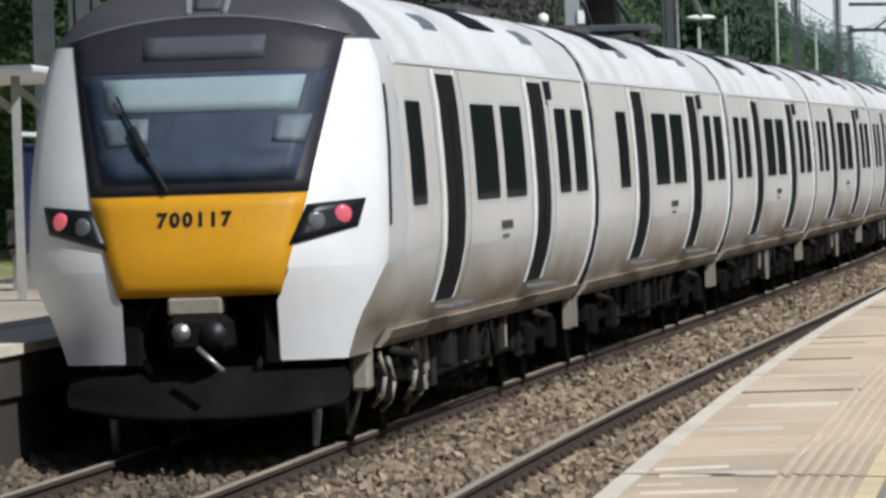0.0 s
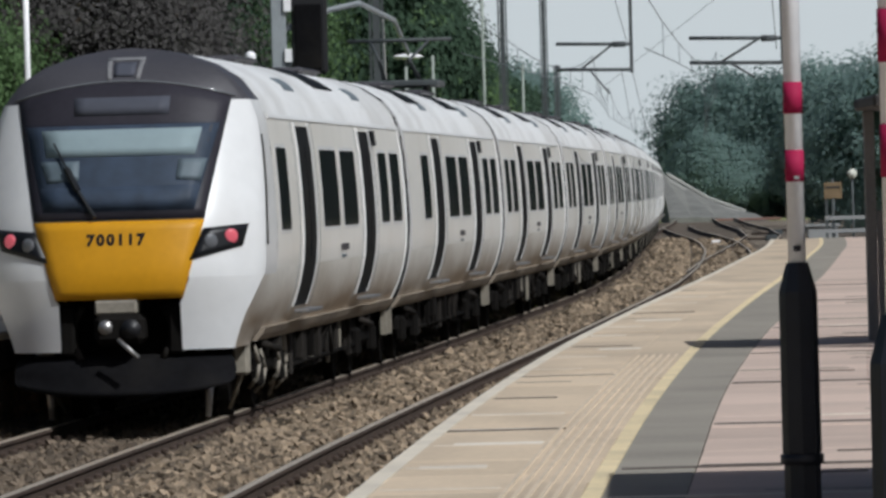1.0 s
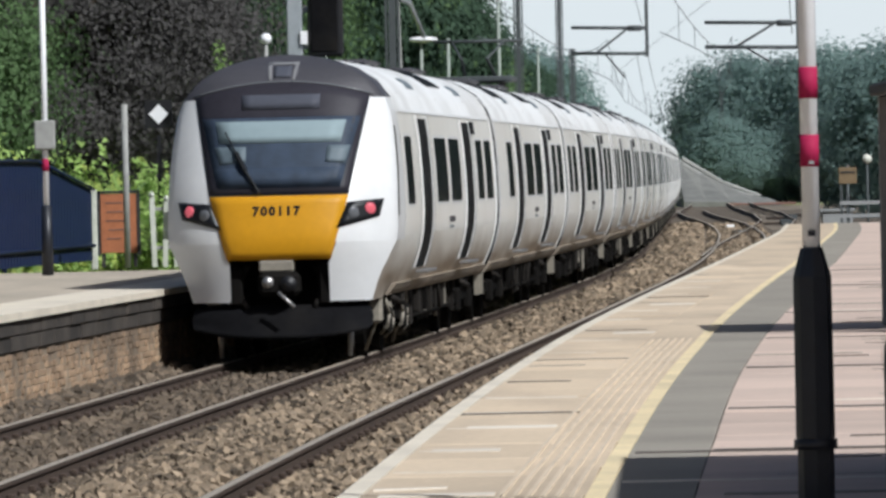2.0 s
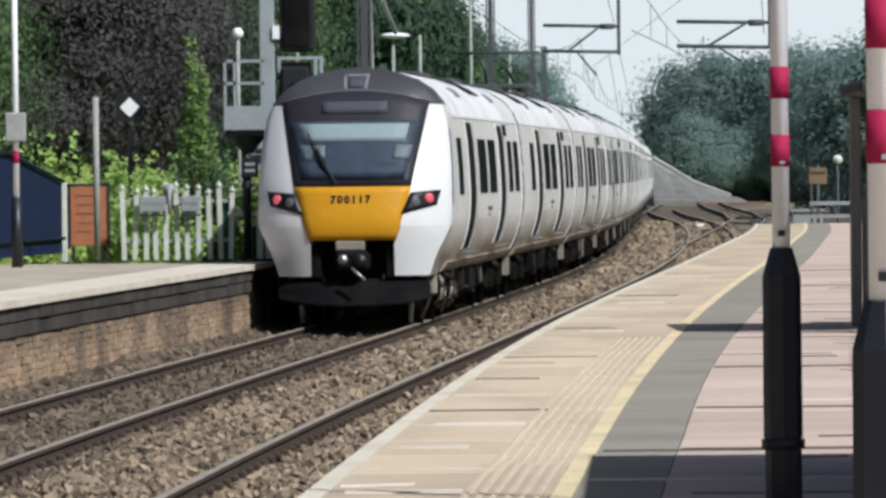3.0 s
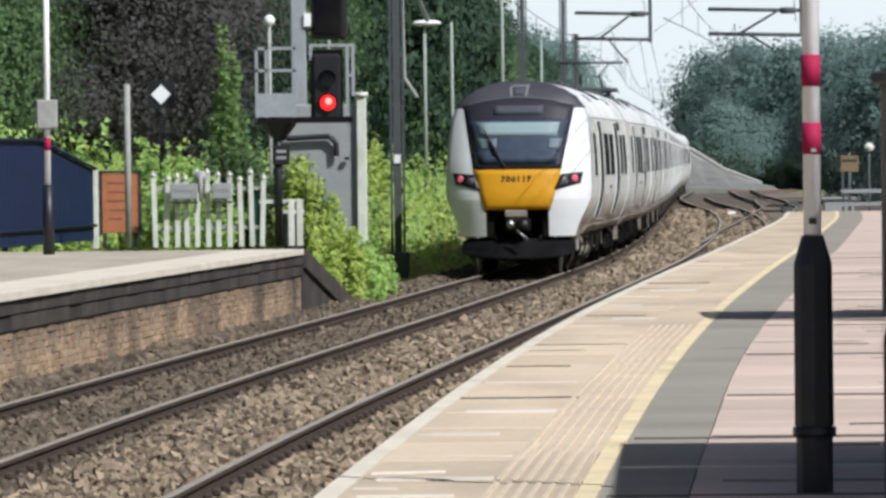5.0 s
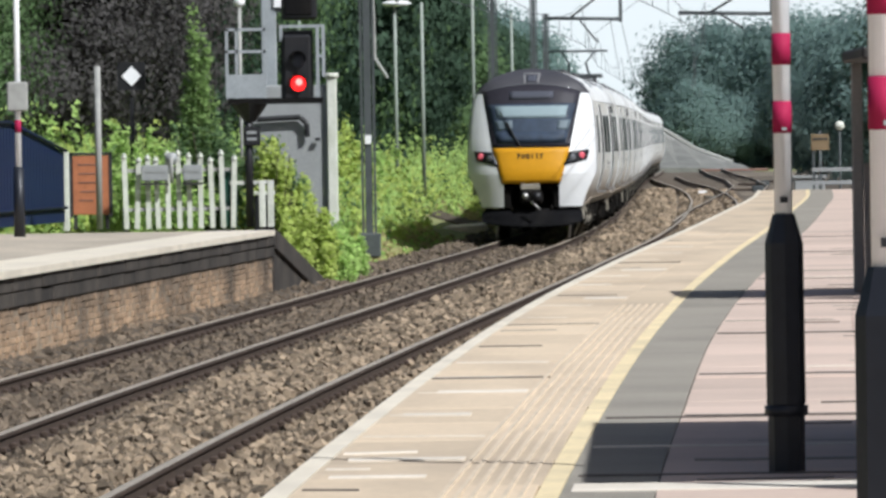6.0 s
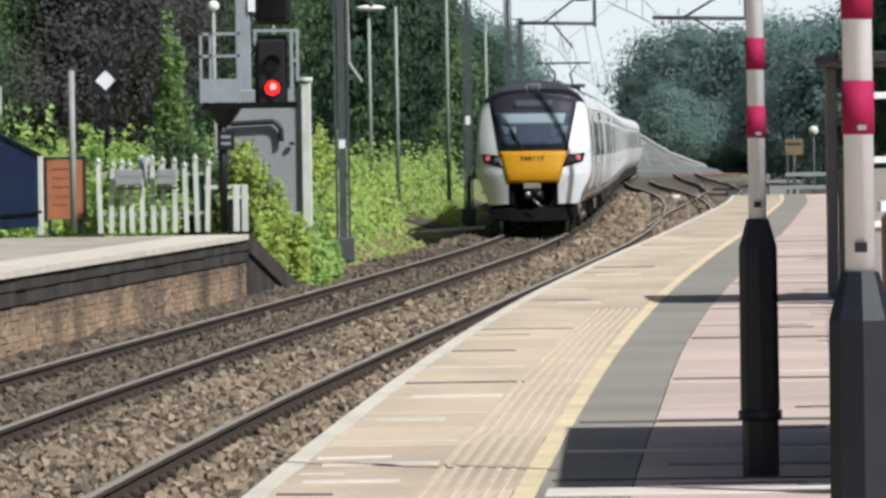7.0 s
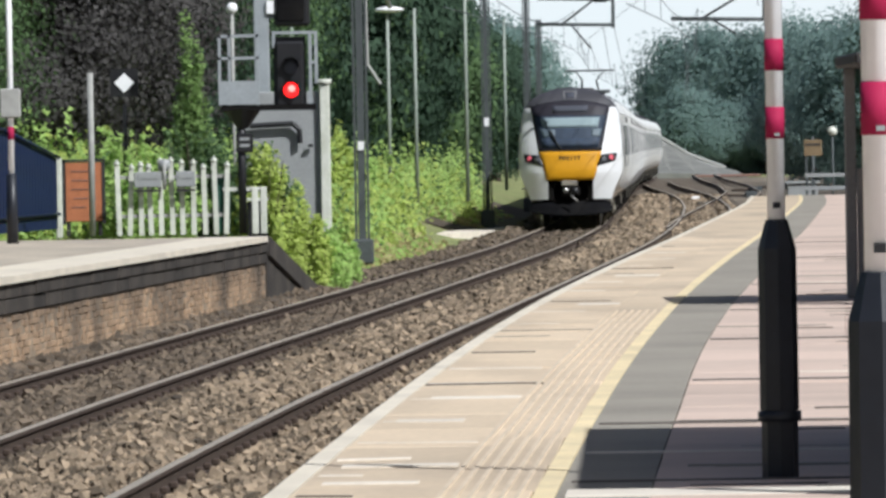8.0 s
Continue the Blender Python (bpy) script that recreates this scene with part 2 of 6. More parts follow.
M["leaf_mid"] = leafy("leaf_mid", (0.120, 0.190, 0.085), 0.45)
M["leaf_copper"] = leafy("leaf_copper", (0.105, 0.10, 0.097), 0.35)
# distance haze painted into the leaf colour: paler and bluer than the nearer trees
M["leaf_far_hazed"] = leafy("leaf_far_hazed", (0.235, 0.33, 0.305), 0.15, 0.55)
M["leaf_bright"] = leafy("leaf_bright", (0.40, 0.55, 0.18), 0.38, 0.5)
M["leaf_yellow"] = leafy("leaf_yellow", (0.47, 0.56, 0.16), 0.35, 0.5)
M["leaf_ivy"] = leafy("leaf_ivy", (0.22, 0.325, 0.115), 0.4)
M["straw"] = leafy("straw", (0.42, 0.37, 0.19), 0.4)
M["redcore"] = glow("red_lamp_core", (1.0, 0.30, 0.26), 2.2)
M["redlamp"] = glow("red_signal_lamp", (1.0, 0.012, 0.012), 3.2)
M["taillamp"] = glow("tail_lamp", (1.0, 0.18, 0.23), 0.36)
M["lens"] = mat("clear_lens", (0.13, 0.135, 0.145), 0.15, var=0.1, scale=4, fine=20, bump=0.0)
M["bankgrey"] = mat("weathered_bank", (0.18, 0.18, 0.165), 0.9, var=0.4, scale=0.8, fine=8, bump=0.2)
M["hood"] = mat("dusty_coupler_hood", (0.26, 0.235, 0.19), 0.7, var=0.25, scale=4, fine=20, bump=0.1)
M["earth"] = mat("dark_earth", (0.085, 0.066, 0.048), 0.95, var=0.5, scale=0.8, fine=10, bump=0.6, depth=0.05)
M["emblem"] = mat("emblem_grey", (0.20, 0.20, 0.205), 0.5, var=0.1, scale=4, fine=20, bump=0.0)
M["yardsoil"] = mat("yard_soil", (0.19, 0.155, 0.115), 0.95, var=0.5, scale=0.25, fine=3, bump=0.8, depth=0.08, dirt=(0.09, 0.072, 0.055), dirt_amt=0.6)
M["pane"] = pane_glass("windscreen_glass", 0.9)
M["yboard"] = mat("yellow_board", (0.20, 0.14, 0.075), 0.7, var=0.2, scale=4, fine=20, bump=0.05)
M["stucco"] = mat("grey_render_wall", (0.33, 0.31, 0.29), 0.85, var=0.15, scale=2, fine=30, bump=0.2)
M["concrete"] = mat("pale_concrete", (0.34, 0.34, 0.32), 0.85, var=0.2, scale=0.6, fine=8, bump=0.1)


# ---- building helpers ----
def link(name, me, material, parent=None, label="", smooth=False):
    if material is not None:
        me.materials.append(material)
    if smooth:
        me.polygons.foreach_set("use_smooth", [True] * len(me.polygons))
    ob = new(name, me)
    if parent:
        ob.parent = parent
    if label:
        ob["label"] = label
    return ob


def pymesh(name, verts, faces, material, parent=None, label="", smooth=False):
    me = bpy.data.meshes.new(name)
    me.from_pydata(verts, [], faces)
    me.update()
    return link(name, me, material, parent, label, smooth)


def part(name, bm, material, parent=None, label="", smooth=False):
    me = bpy.data.meshes.new(name)
    bm.to_mesh(me)
    bm.free()
    return link(name, me, material, parent, label, smooth)


def box(bm, c, s, bevel=0.0, rot=None):
    m = Matrix.Translation(c) @ (rot.to_4x4() if rot else Matrix()) @ Matrix.Diagonal((*s, 1))
    r = bmesh.ops.create_cube(bm, size=1.0, matrix=m)
    if bevel:
        es = {e for v in r["verts"] for e in v.link_edges}
        bmesh.ops.bevel(bm, geom=list(es), offset=bevel, segments=1, affect="EDGES")
    return bm


def tube(bm, a, b, r0, r1=None, seg=10):
    a, b = Vector(a), Vector(b)
    d = b - a
    m = Matrix.Translation((a + b) / 2) @ d.to_track_quat("Z", "Y").to_matrix().to_4x4()
    bmesh.ops.create_cone(bm, cap_ends=True, segments=seg, radius1=r0, radius2=r0 if r1 is None else r1, depth=d.length, matrix=m)
    return bm


def boxpart(name, c, s, material, parent=None, label="", bevel=0.0, rot=None):
    return part(name, box(bmesh.new(), c, s, bevel, rot), material, parent, label)


def tubepart(name, a, b, r, material, parent=None, label="", r1=None, seg=10):
    return part(name, tube(bmesh.new(), a, b, r, r1, seg), material, parent, label, True)


def empty(name, x=0, y=0, z=0, label="", category="", group="", kind="", rz=0):
    ob = new(name)
    ob.matrix_basis = pose(x, y, z, 0, 0, rz)
    return tagged(ob, label, category, group, kind)


# ---- the line of the railway ----
KY = [-72, -24, 12, 31.2, 43.2, 57.6, 72, 96, 120, 144, 160, 180, 216, 264, 336, 408, 504]
KX = [-8.2, -7.0, -5.95, -5.25, -4.72, -3.95, -3.05, -1.45, 0.1, 1.6, 2.44, 3.35, 4.68, 6.28, 8.75, 11.7, 15.4]
_ky, _kx = np.array(KY, float), np.array(KX, float)
_sl = np.gradient(_kx, _ky)


def cx(y):
    """Middle of the far track, across, at a distance y along."""
    y = np.asarray(y, float)
    i = np.clip(np.searchsorted(_ky, y) - 1, 0, len(_ky) - 2)
    h = _ky[i + 1] - _ky[i]
    u = (y - _ky[i]) / h
    return ((1 + 2 * u) * (1 - u) ** 2 * _kx[i] + u * (1 - u) ** 2 * h * _sl[i] + u * u * (3 - 2 * u) * _kx[i + 1] + u * u * (u - 1) * h * _sl[i + 1])


def heading(y):
    return math.atan2(float(cx(y + 0.5) - cx(y - 0.5)), 1.0)


SPACING, EDGE, DECK = 3.3, 1.48, 0.915
PLAT_END, LEFT_END = 161.0, 101.0


def along(y, off):
    """A point at an offset to the right of the far track's middle."""
    a = heading(y)
    return float(cx(y)) + off * math.cos(a), y - off * math.sin(a)


def sweep(name, profile, y0, y1, step, material, off=0.0, parent=None, closed=True, line=None, label="", smooth=False):
    """A section (offset, height) swept along the line."""
    line = line or along
    ys = np.arange(y0, y1 + step * 0.5, step)
    k = len(profile)
    vs, fs = [], []
    for y in ys:
        for o, z in profile:
            px, py = line(float(y), off + o)
            vs.append((px, py, z))
    for i in range(len(ys) - 1):
        for j in range(k if closed else k - 1):
            a, b = i * k + j, i * k + (j + 1) % k
            fs.append((a, a + k, b + k, b))
    if closed:
        fs.append(tuple(range(k)))
        fs.append(tuple(reversed(range((len(ys) - 1) * k, len(ys) * k))))
    ob = pymesh(name, vs, fs, material, parent, label, smooth)
    bm = bmesh.new()
    bm.from_mesh(ob.data)
    bmesh.ops.recalc_face_normals(bm, faces=bm.faces)
    bm.to_mesh(ob.data)
    bm.free()
    return ob


# ---- ground and tracks ----
def build_ground():
    # one sheet: track bed low, verge rising on the far side, level beyond
    offs = [-900, -300, -80, -30, -12, -7, -4.2, -3.0, -2.2, 0, 3.3, 6.5, 7.2, 10, 30, 80, 300, 900]
    ys = [-600, -200, -72, -40, 0, 30, 60, 90, 105, 118, 125, 140, 160, 180, 200, 230, 260, 300, 340, 400, 480, 503]
    vs, fs = [], []
    k = len(offs)
    for y in ys + [900, 3000]:
        for o in offs:
            yy = min(max(y, -72), 503)
            px = float(cx(yy)) + o
            z = -0.34
            if y > 110:
                rise = min(1.0, (y - 110) / 14.0)
                z += rise * float(np.interp(-o, [2.6, 4.2, 7, 12, 30], [0.0, 0.55, 1.0, 1.2, 1.2]))
            if o > 12:
                z += 0.3
            vs.append((px, y, z))
    for i in range(len(ys) + 1):
        for j in range(k - 1):
            fs.append((i * k + j, i * k + j + 1, (i + 1) * k + j + 1, (i + 1) * k + j))
    tagged(pymesh("ground", vs, fs, M["grass"], smooth=True), "rough grassy ground beside the railway", "ground", kind="structure")
    tagged(sweep("track_bed", [(-2.5, -0.5), (-1.75, -0.20), (4.95, -0.20), (6.2, -0.5)], -60, 460, 4, M["ballast"]), "brown stone ballast bed under the tracks", "ballast", kind="structure")
    tagged(sweep("yard_ground", [(4.9, -0.5), (4.9, -0.27), (20, -0.27), (26, -0.5)], 164, 470, 6, M["yardsoil"]), "brown earth and ballast around the junction", "ground", kind="structure")


RAIL = [(-0.075, -0.16), (-0.075, -0.145), (-0.012, -0.125), (-0.012, -0.045), (-0.036, -0.035), (-0.036, -0.004), (0.036, -0.004), (0.036, -0.035), (0.012, -0.045), (0.012, -0.125), (0.075, -0.145), (0.075, -0.16)]
HEAD = [(-0.034, -0.004), (-0.030, 0.0), (0.030, 0.0), (0.034, -0.004)]


def near_line(y, off):
    """The near track, which spreads a little past the platform and then crosses towards the far one."""
    o = float(np.interp(y, [140, 175, 205, 235, 262, 285, 310, 345, 390], [3.3, 3.46, 3.66, 3.78, 3.70, 3.45, 2.95, 2.1, 1.2]))
    return along(y, o + off)


def branch(y, off):
    """The diverging line that leaves the near track beyond the platform."""
    o = float(np.interp(y, [176, 195, 215, 240, 265, 301, 345, 400, 470], [3.3, 3.5, 3.9, 4.5, 5.1, 5.8, 5.7, 4.6, 3.9]))
    return along(y, o + off)


def build_tracks():
    sm = bpy.data.meshes.new("sleeper")
    bm = box(bmesh.new(), (0, 0, -0.29), (2.5, 0.26, 0.2), 0.02)
    bm.to_mesh(sm)
    bm.free()
    sm.materials.append(M["sleeper"])
    cm = bpy.data.meshes.new("rail_clip")
    bm = bmesh.new()
    for sx in (-0.0975, 0.0975):
        box(bm, (sx, 0, -0.10), (0.06, 0.11, 0.05), 0.012)
    bm.to_mesh(cm)
    bm.free()
    cm.materials.append(M["rust"])
    for o, a, b, line, label in ((0.0, -60, 460, along, "far railway track with rusty rails on concrete sleepers"), (0.0, -60, 388, near_line, "near railway track with rusty rails beside the platform"), (0.0, 178, 470, branch, "diverging railway track with rusty rails beyond the platform")):
        t = empty("railway_track", 0, 0, 0, label, "railway track", "railway tracks")
        t["kind"] = "structure"
        for s in (-0.7525, 0.7525):
            r = sweep("rail", RAIL, a, b, 2.0, M["rust"], o + s, t, line=line)
            sweep("rail_head", HEAD, a, b, 2.0, M["railtop"], o + s, r, line=line, label="polished steel running surface")
        if line is not branch:
            y = 36.0
            while y < 118:
                px, py = line(y, o)
                h = -heading(y)
                sl = new("sleeper", sm)
                sl.matrix_basis = Matrix.Translation((px, py, 0)) @ Matrix.Rotation(h, 4, "Z")
                sl.parent = t
                for s in (-0.7525, 0.7525):
                    px, py = line(y, o + s)
                    c = new("rail_clip", cm)
                    c.matrix_basis = Matrix.Translation((px, py, 0)) @ Matrix.Rotation(h, 4, "Z")
                    c.parent = t
                y += 0.68


def build_stones():
    rng = np.random.default_rng(3)
    cube = np.array([(-1, -1, -1), (1, -1, -1), (1, 1, -1), (-1, 1, -1), (-1, -1, 1), (1, -1, 1), (1, 1, 1), (-1, 1, 1)], float) * 0.5
    quad = np.array([(0, 3, 2, 1), (4, 5, 6, 7), (0, 1, 5, 4), (1, 2, 6, 5), (2, 3, 7, 6), (3, 0, 4, 7)])
    beds = {"stone": ([], []), "oilystone": ([], [])}
    for y0, y1, dens, size in ((36, 62, 300, 0.064), (62, 95, 165, 0.074), (95, 150, 75, 0.085), (150, 225, 28, 0.12), (205, 300, 11, 0.15)):
        cnt = int((y1 - y0) * 6.6 * dens / 2.2)
        ys = rng.uniform(y0, y1, cnt)
        of = rng.uniform(-1.75, 4.85, cnt)
        px = cx(ys) + of
        d = np.minimum.reduce([np.abs(of - s) for s in (-0.7525, 0.7525, SPACING - 0.7525, SPACING + 0.7525)])
        low = rng.uniform(-0.20, -0.14, cnt) + np.clip(-1.06 - of, 0.0, 0.5) * 0.26 + np.where((of > 1.1) & (of < 2.2), 0.05, 0.0)
        keep = d > 0.10
        for x, y, z, o in zip(px[keep], ys[keep], low[keep], of[keep]):
            s = size * rng.uniform(0.6, 1.35) * np.array([rng.uniform(0.7, 1.3), rng.uniform(0.7, 1.3), rng.uniform(0.5, 0.95)])
            q = rng.normal(size=4)
            q /= np.linalg.norm(q)
            a, b, c, e = q
            R = np.array([[1 - 2 * (c * c + e * e), 2 * (b * c - a * e), 2 * (b * e + a * c)], [2 * (b * c + a * e), 1 - 2 * (b * b + e * e), 2 * (c * e - a * b)], [2 * (b * e - a * c), 2 * (c * e + a * b), 1 - 2 * (b * b + c * c)]])
            v = (cube * s * rng.uniform(0.65, 1.2, (8, 1))) @ R.T + (x, y, z)
            V, Q = beds["oilystone" if o < 1.15 + rng.normal() * 0.12 else "stone"]
            Q.append(quad + 8 * len(V))
            V.append(v)
    for name, label in (("stone", "loose brown and grey ballast stones between the tracks"), ("oilystone", "oil-darkened ballast stones under the far track")):
        V, Q = beds[name]
        me = bpy.data.meshes.new("ballast_stones")
        me.from_pydata(np.concatenate(V).tolist(), [], np.concatenate(Q).tolist())
        me.update()
        tagged(link("ballast_stones", me, M[name]), label, "ballast stones", kind="stuff")


def build_platforms():
    # near platform
    o0 = SPACING + EDGE
    near = empty("platform_near", label="near railway platform with worn beige and pink paving", category="platform", kind="structure")
    sweep("platform_core", [(o0 + 0.06, -0.5), (o0 + 0.06, DECK - 0.06), (o0 + 14, DECK - 0.06), (o0 + 14, -0.5)], -30, PLAT_END, 3, M["joint"], 0, near)
    sweep("coping_edge", [(o0, DECK - 0.09), (o0, DECK - 0.015), (o0 + 0.02, DECK), (o0 + 0.11, DECK), (o0 + 0.11, DECK - 0.09)], -30, PLAT_END, 1.5, M["edge"], 0, near, label="worn white painted platform edge")
    def line_at(y):
        """Distance of the yellow line from the platform edge."""
        return float(np.interp(y, [18, 24, 33, 43, 50, 60, 160], [0.99, 1.018, 1.064, 1.108, 1.132, 1.145, 1.15]))

    def pink_at(y):
        """Distance of the pink paving from the platform edge."""
        return float(np.interp(y, [18, 25, 33, 43, 50, 58, 66, 160], [1.41, 1.45, 1.518, 1.576, 1.626, 1.675, 1.715, 1.74]))

    def marked(y, o):
        return along(y, o - 1.15 + line_at(y) if o < o0 + 1.4 else o - 1.58 + pink_at(y))

    sweep("yellow_line", [(o0 + 1.15, DECK - 0.05), (o0 + 1.15, DECK + 0.004), (o0 + 1.232, DECK + 0.004), (o0 + 1.232, DECK - 0.05)], -30, PLAT_END - 1, 1.5, M["yline"], 0, near, line=marked, label="faded yellow safety line")
    sweep("tarmac_strip", [(o0 + 1.234, DECK - 0.05), (o0 + 1.234, DECK - 0.001), (o0 + 1.58, DECK - 0.001), (o0 + 1.58, DECK - 0.05)], -30, PLAT_END - 1, 1.5, M["tarmac"], 0, near, line=marked, label="grey tarmac strip")
    rng = random.Random(5)

    def slab_row(base, wide, y0, y1, length, material, name, jitter=0.0, gap=0.008):
        y = y0
        while y < y1:
            ln = length * (1 + rng.uniform(-jitter, jitter))
            off = o0 + (base(y + ln / 2) if callable(base) else base)
            width = o0 + line_at(y + ln / 2) - 0.004 - off if wide is None else wide
            px, py = along(y + ln / 2, off + width / 2)
            me = slab_mesh(name, width - gap, ln - gap, material)
            skew = math.atan(base(y + ln / 2 + 0.5) - base(y + ln / 2 - 0.5)) if callable(base) else 0.0
            s = new(name, me)
            s.matrix_basis = Matrix.Translation((px, py, DECK - 0.03 + rng.uniform(-0.003, 0.002))) @ Matrix.Rotation(-heading(y + ln / 2) - skew, 4, "Z") @ pose(0, 0, 0, rng.uniform(-0.15, 0.15), rng.uniform(-0.15, 0.15), 0)
            s.parent = near
            y += ln

    cache = {}

    def slab_mesh(name, w, ln, material):
        key = (name, round(w, 2), round(ln, 1))
        if key not in cache:
            me = bpy.data.meshes.new(name)
            bm = box(bmesh.new(), (0, 0, 0), (w + 0.007, round(ln, 1) - 0.008, 0.06), 0.003)
            bm.to_mesh(me)
            bm.free()
            me.materials.append(material)
            cache[key] = me
        return cache[key]

    slab_row(0.112, 0.64, 18, 92, 1.8, M["beige"], "beige_slab", 0.25)
    slab_row(0.75, None, 18, 92, 2.4, M["beige"], "beige_slab", 0.25)
    for i in range(6):
        slab_row(lambda y, i=i: pink_at(y) + 0.005 + 0.9 * i, 0.9, 18.1, 92, 1.5, M["pink"], "pink_slab", 0.2)
    sweep("beige_paving", [(o0 + 0.112, DECK - 0.05), (o0 + 0.112, DECK), (o0 + 1.145, DECK), (o0 + 1.145, DECK - 0.05)], 92, PLAT_END - 1, 2, M["beige"], 0, near)
    sweep("pink_paving", [(o0 + 1.74, DECK - 0.05), (o0 + 1.74, DECK), (o0 + 14, DECK), (o0 + 14, DECK - 0.05)], 92, PLAT_END - 1, 2, M["pink"], 0, near)
    sweep("beige_paving", [(o0 + 0.112, DECK - 0.05), (o0 + 0.112, DECK), (o0 + 0.985, DECK), (o0 + 0.985, DECK - 0.05)], -30, 18, 2, M["beige"], 0, near)
    sweep("pink_paving", [(o0 + 1.415, DECK - 0.05), (o0 + 1.415, DECK), (o0 + 14, DECK), (o0 + 14, DECK - 0.05)], -30, 18, 2, M["pink"], 0, near)
    # ribbed warning strip beside the line
    for i in range(6):
        o = o0 + 0.79 + i * 0.058
        sweep("rib", [(o, DECK - 0.02), (o + 0.006, DECK + 0.008), (o + 0.024, DECK + 0.008), (o + 0.03, DECK - 0.02)], 18, 52, 1.5, M["rib"], 0, near, line=marked)
    # repairs and worn strips across the paving
    for y, a, b, ln, m in ((47.2, 0.12, 0.76, 0.14, "joint"), (36.8, 0.12, 0.76, 0.12, "joint"), (36.8, 1.6, 5.5, 0.22, "joint"), (31.3, 1.26, 1.9, 0.14, "joint"), (44.4, 1.6, 5.5, 0.25, "joint"), (31.4, 1.6, 5.0, 0.16, "joint"), (28.4, 1.27, 4.4, 0.10, "palepatch"), (26.0, 1.27, 5.0, 0.09, "joint"), (24.9, 1.27, 5.0, 0.5, "palepatch"), (34.7, 0.24, 0.70, 0.32, "palepatch"), (31.9, 0.20, 0.52, 0.26, "palepatch"), (27.5, 0.19, 0.66, 0.20, "palepatch"), (26.1, 0.19, 0.56, 0.16, "palepatch"), (66.0, 0.3, 0.74, 0.6, "palepatch"), (54.5, 0.4, 0.74, 0.5, "palepatch"), (70.0, 0.12, 0.76, 0.2, "joint"), (61.0, 1.6, 6.5, 0.3, "joint"), (75.0, 1.6, 6.5, 0.4, "joint"), (52.0, 1.6, 3.5, 0.25, "joint"), (86.0, 1.6, 6.5, 0.4, "joint")):
        ps = [along(yy, o0 + o + (line_at(yy) - 1.15 if a > 1.2 and o < 1.4 else pink_at(yy) - 1.58 if a > 1.4 else 0.0)) for yy in (y, y + ln) for o in (a, b)]
        vs = [(px, py, z) for z in (DECK - 0.02, DECK + 0.004) for px, py in ps]
        pymesh("paving_strip", vs, [(4, 5, 7, 6), (0, 1, 5, 4), (1, 3, 7, 5), (3, 2, 6, 7), (2, 0, 4, 6)], M[m], near)
    wear = random.Random(31)
    for i in range(64):
        y = 24.5 + 66 * (i / 64) ** 1.5 + wear.uniform(-0.4, 0.4)
        if i % 3 == 0:
            a, b, mt = 0.14, wear.uniform(0.3, 0.74), wear.choice(("palepatch", "joint", "palepatch"))
        else:
            a = wear.uniform(1.6, 2.6) if i % 3 == 1 else wear.uniform(1.6, 4.0)
            b, mt = a + wear.uniform(0.3, 1.5), wear.choice(("joint", "joint", "tarmac", "palepatch"))
        ln, sk = (0.02 + 0.0013 * y) * wear.uniform(0.7, 2.0), wear.uniform(-0.10, 0.10)
        sh = pink_at(y) - 1.58 if a > 1.4 else 0.0
        ps = [along(y + dy + sk * q, o0 + a + (b - a) * q + sh) for dy in (0, ln) for q in (0, 1)]
        vs = [(px, py, z) for z in (DECK - 0.02, DECK + 0.0035) for px, py in ps]
        pymesh("paving_strip", vs, [(4, 5, 7, 6), (0, 1, 5, 4), (1, 3, 7, 5), (3, 2, 6, 7), (2, 0, 4, 6)], M[mt], near)
    # far platform
    o1 = -EDGE
    far = empty("platform_far", label="far railway platform with dark coping and old brick face", category="platform", kind="structure")
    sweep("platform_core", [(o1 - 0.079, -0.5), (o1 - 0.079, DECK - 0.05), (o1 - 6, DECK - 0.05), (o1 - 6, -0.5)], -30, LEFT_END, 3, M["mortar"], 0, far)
    sweep("deck", [(o1 - 0.35, DECK - 0.10), (o1 - 0.35, DECK), (o1 - 6, DECK), (o1 - 6, DECK - 0.10)], -30, LEFT_END, 1.5, M["deckdust"], 0, far, label="dusty grey tarmac deck")
    sweep("edge_stone", [(o1 + 0.02, DECK - 0.075), (o1 + 0.02, DECK + 0.004), (o1 - 0.9, DECK + 0.004), (o1 - 0.9, DECK - 0.075)], -30, LEFT_END, 1.5, M["edge"], 0, far, label="pale worn edge paving")
    # near-black coping courses, and a lower face of the same stone up to 62 m
    sweep("coping", [(o1 - 0.02, DECK - 0.40), (o1 - 0.02, DECK - 0.078), (o1 - 0.3, DECK - 0.078), (o1 - 0.3, DECK - 0.40)], -30, 58, 2.0, M["darkstone"], 0, far, label="dark overhanging coping course")
    sweep("blackened_face", [(o1 - 0.066, -0.5), (o1 - 0.066, DECK - 0.40), (o1 - 0.11, DECK - 0.40), (o1 - 0.11, -0.5)], -30, 62, 2.0, M["darkstone"], 0, far, label="near-black lower wall face")
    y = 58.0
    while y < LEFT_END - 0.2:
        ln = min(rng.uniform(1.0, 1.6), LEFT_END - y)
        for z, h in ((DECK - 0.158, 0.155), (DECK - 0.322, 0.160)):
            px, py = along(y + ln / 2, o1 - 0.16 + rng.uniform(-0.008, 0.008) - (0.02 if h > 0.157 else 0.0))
            cs = boxpart("coping_stone", (0, 0, 0), (0.28, ln - 0.035, h), M["darkstone"], far, bevel=0.012)
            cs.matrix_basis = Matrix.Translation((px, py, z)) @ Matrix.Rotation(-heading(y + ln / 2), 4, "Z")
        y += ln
    # sloping end of the far platform
    pts = []
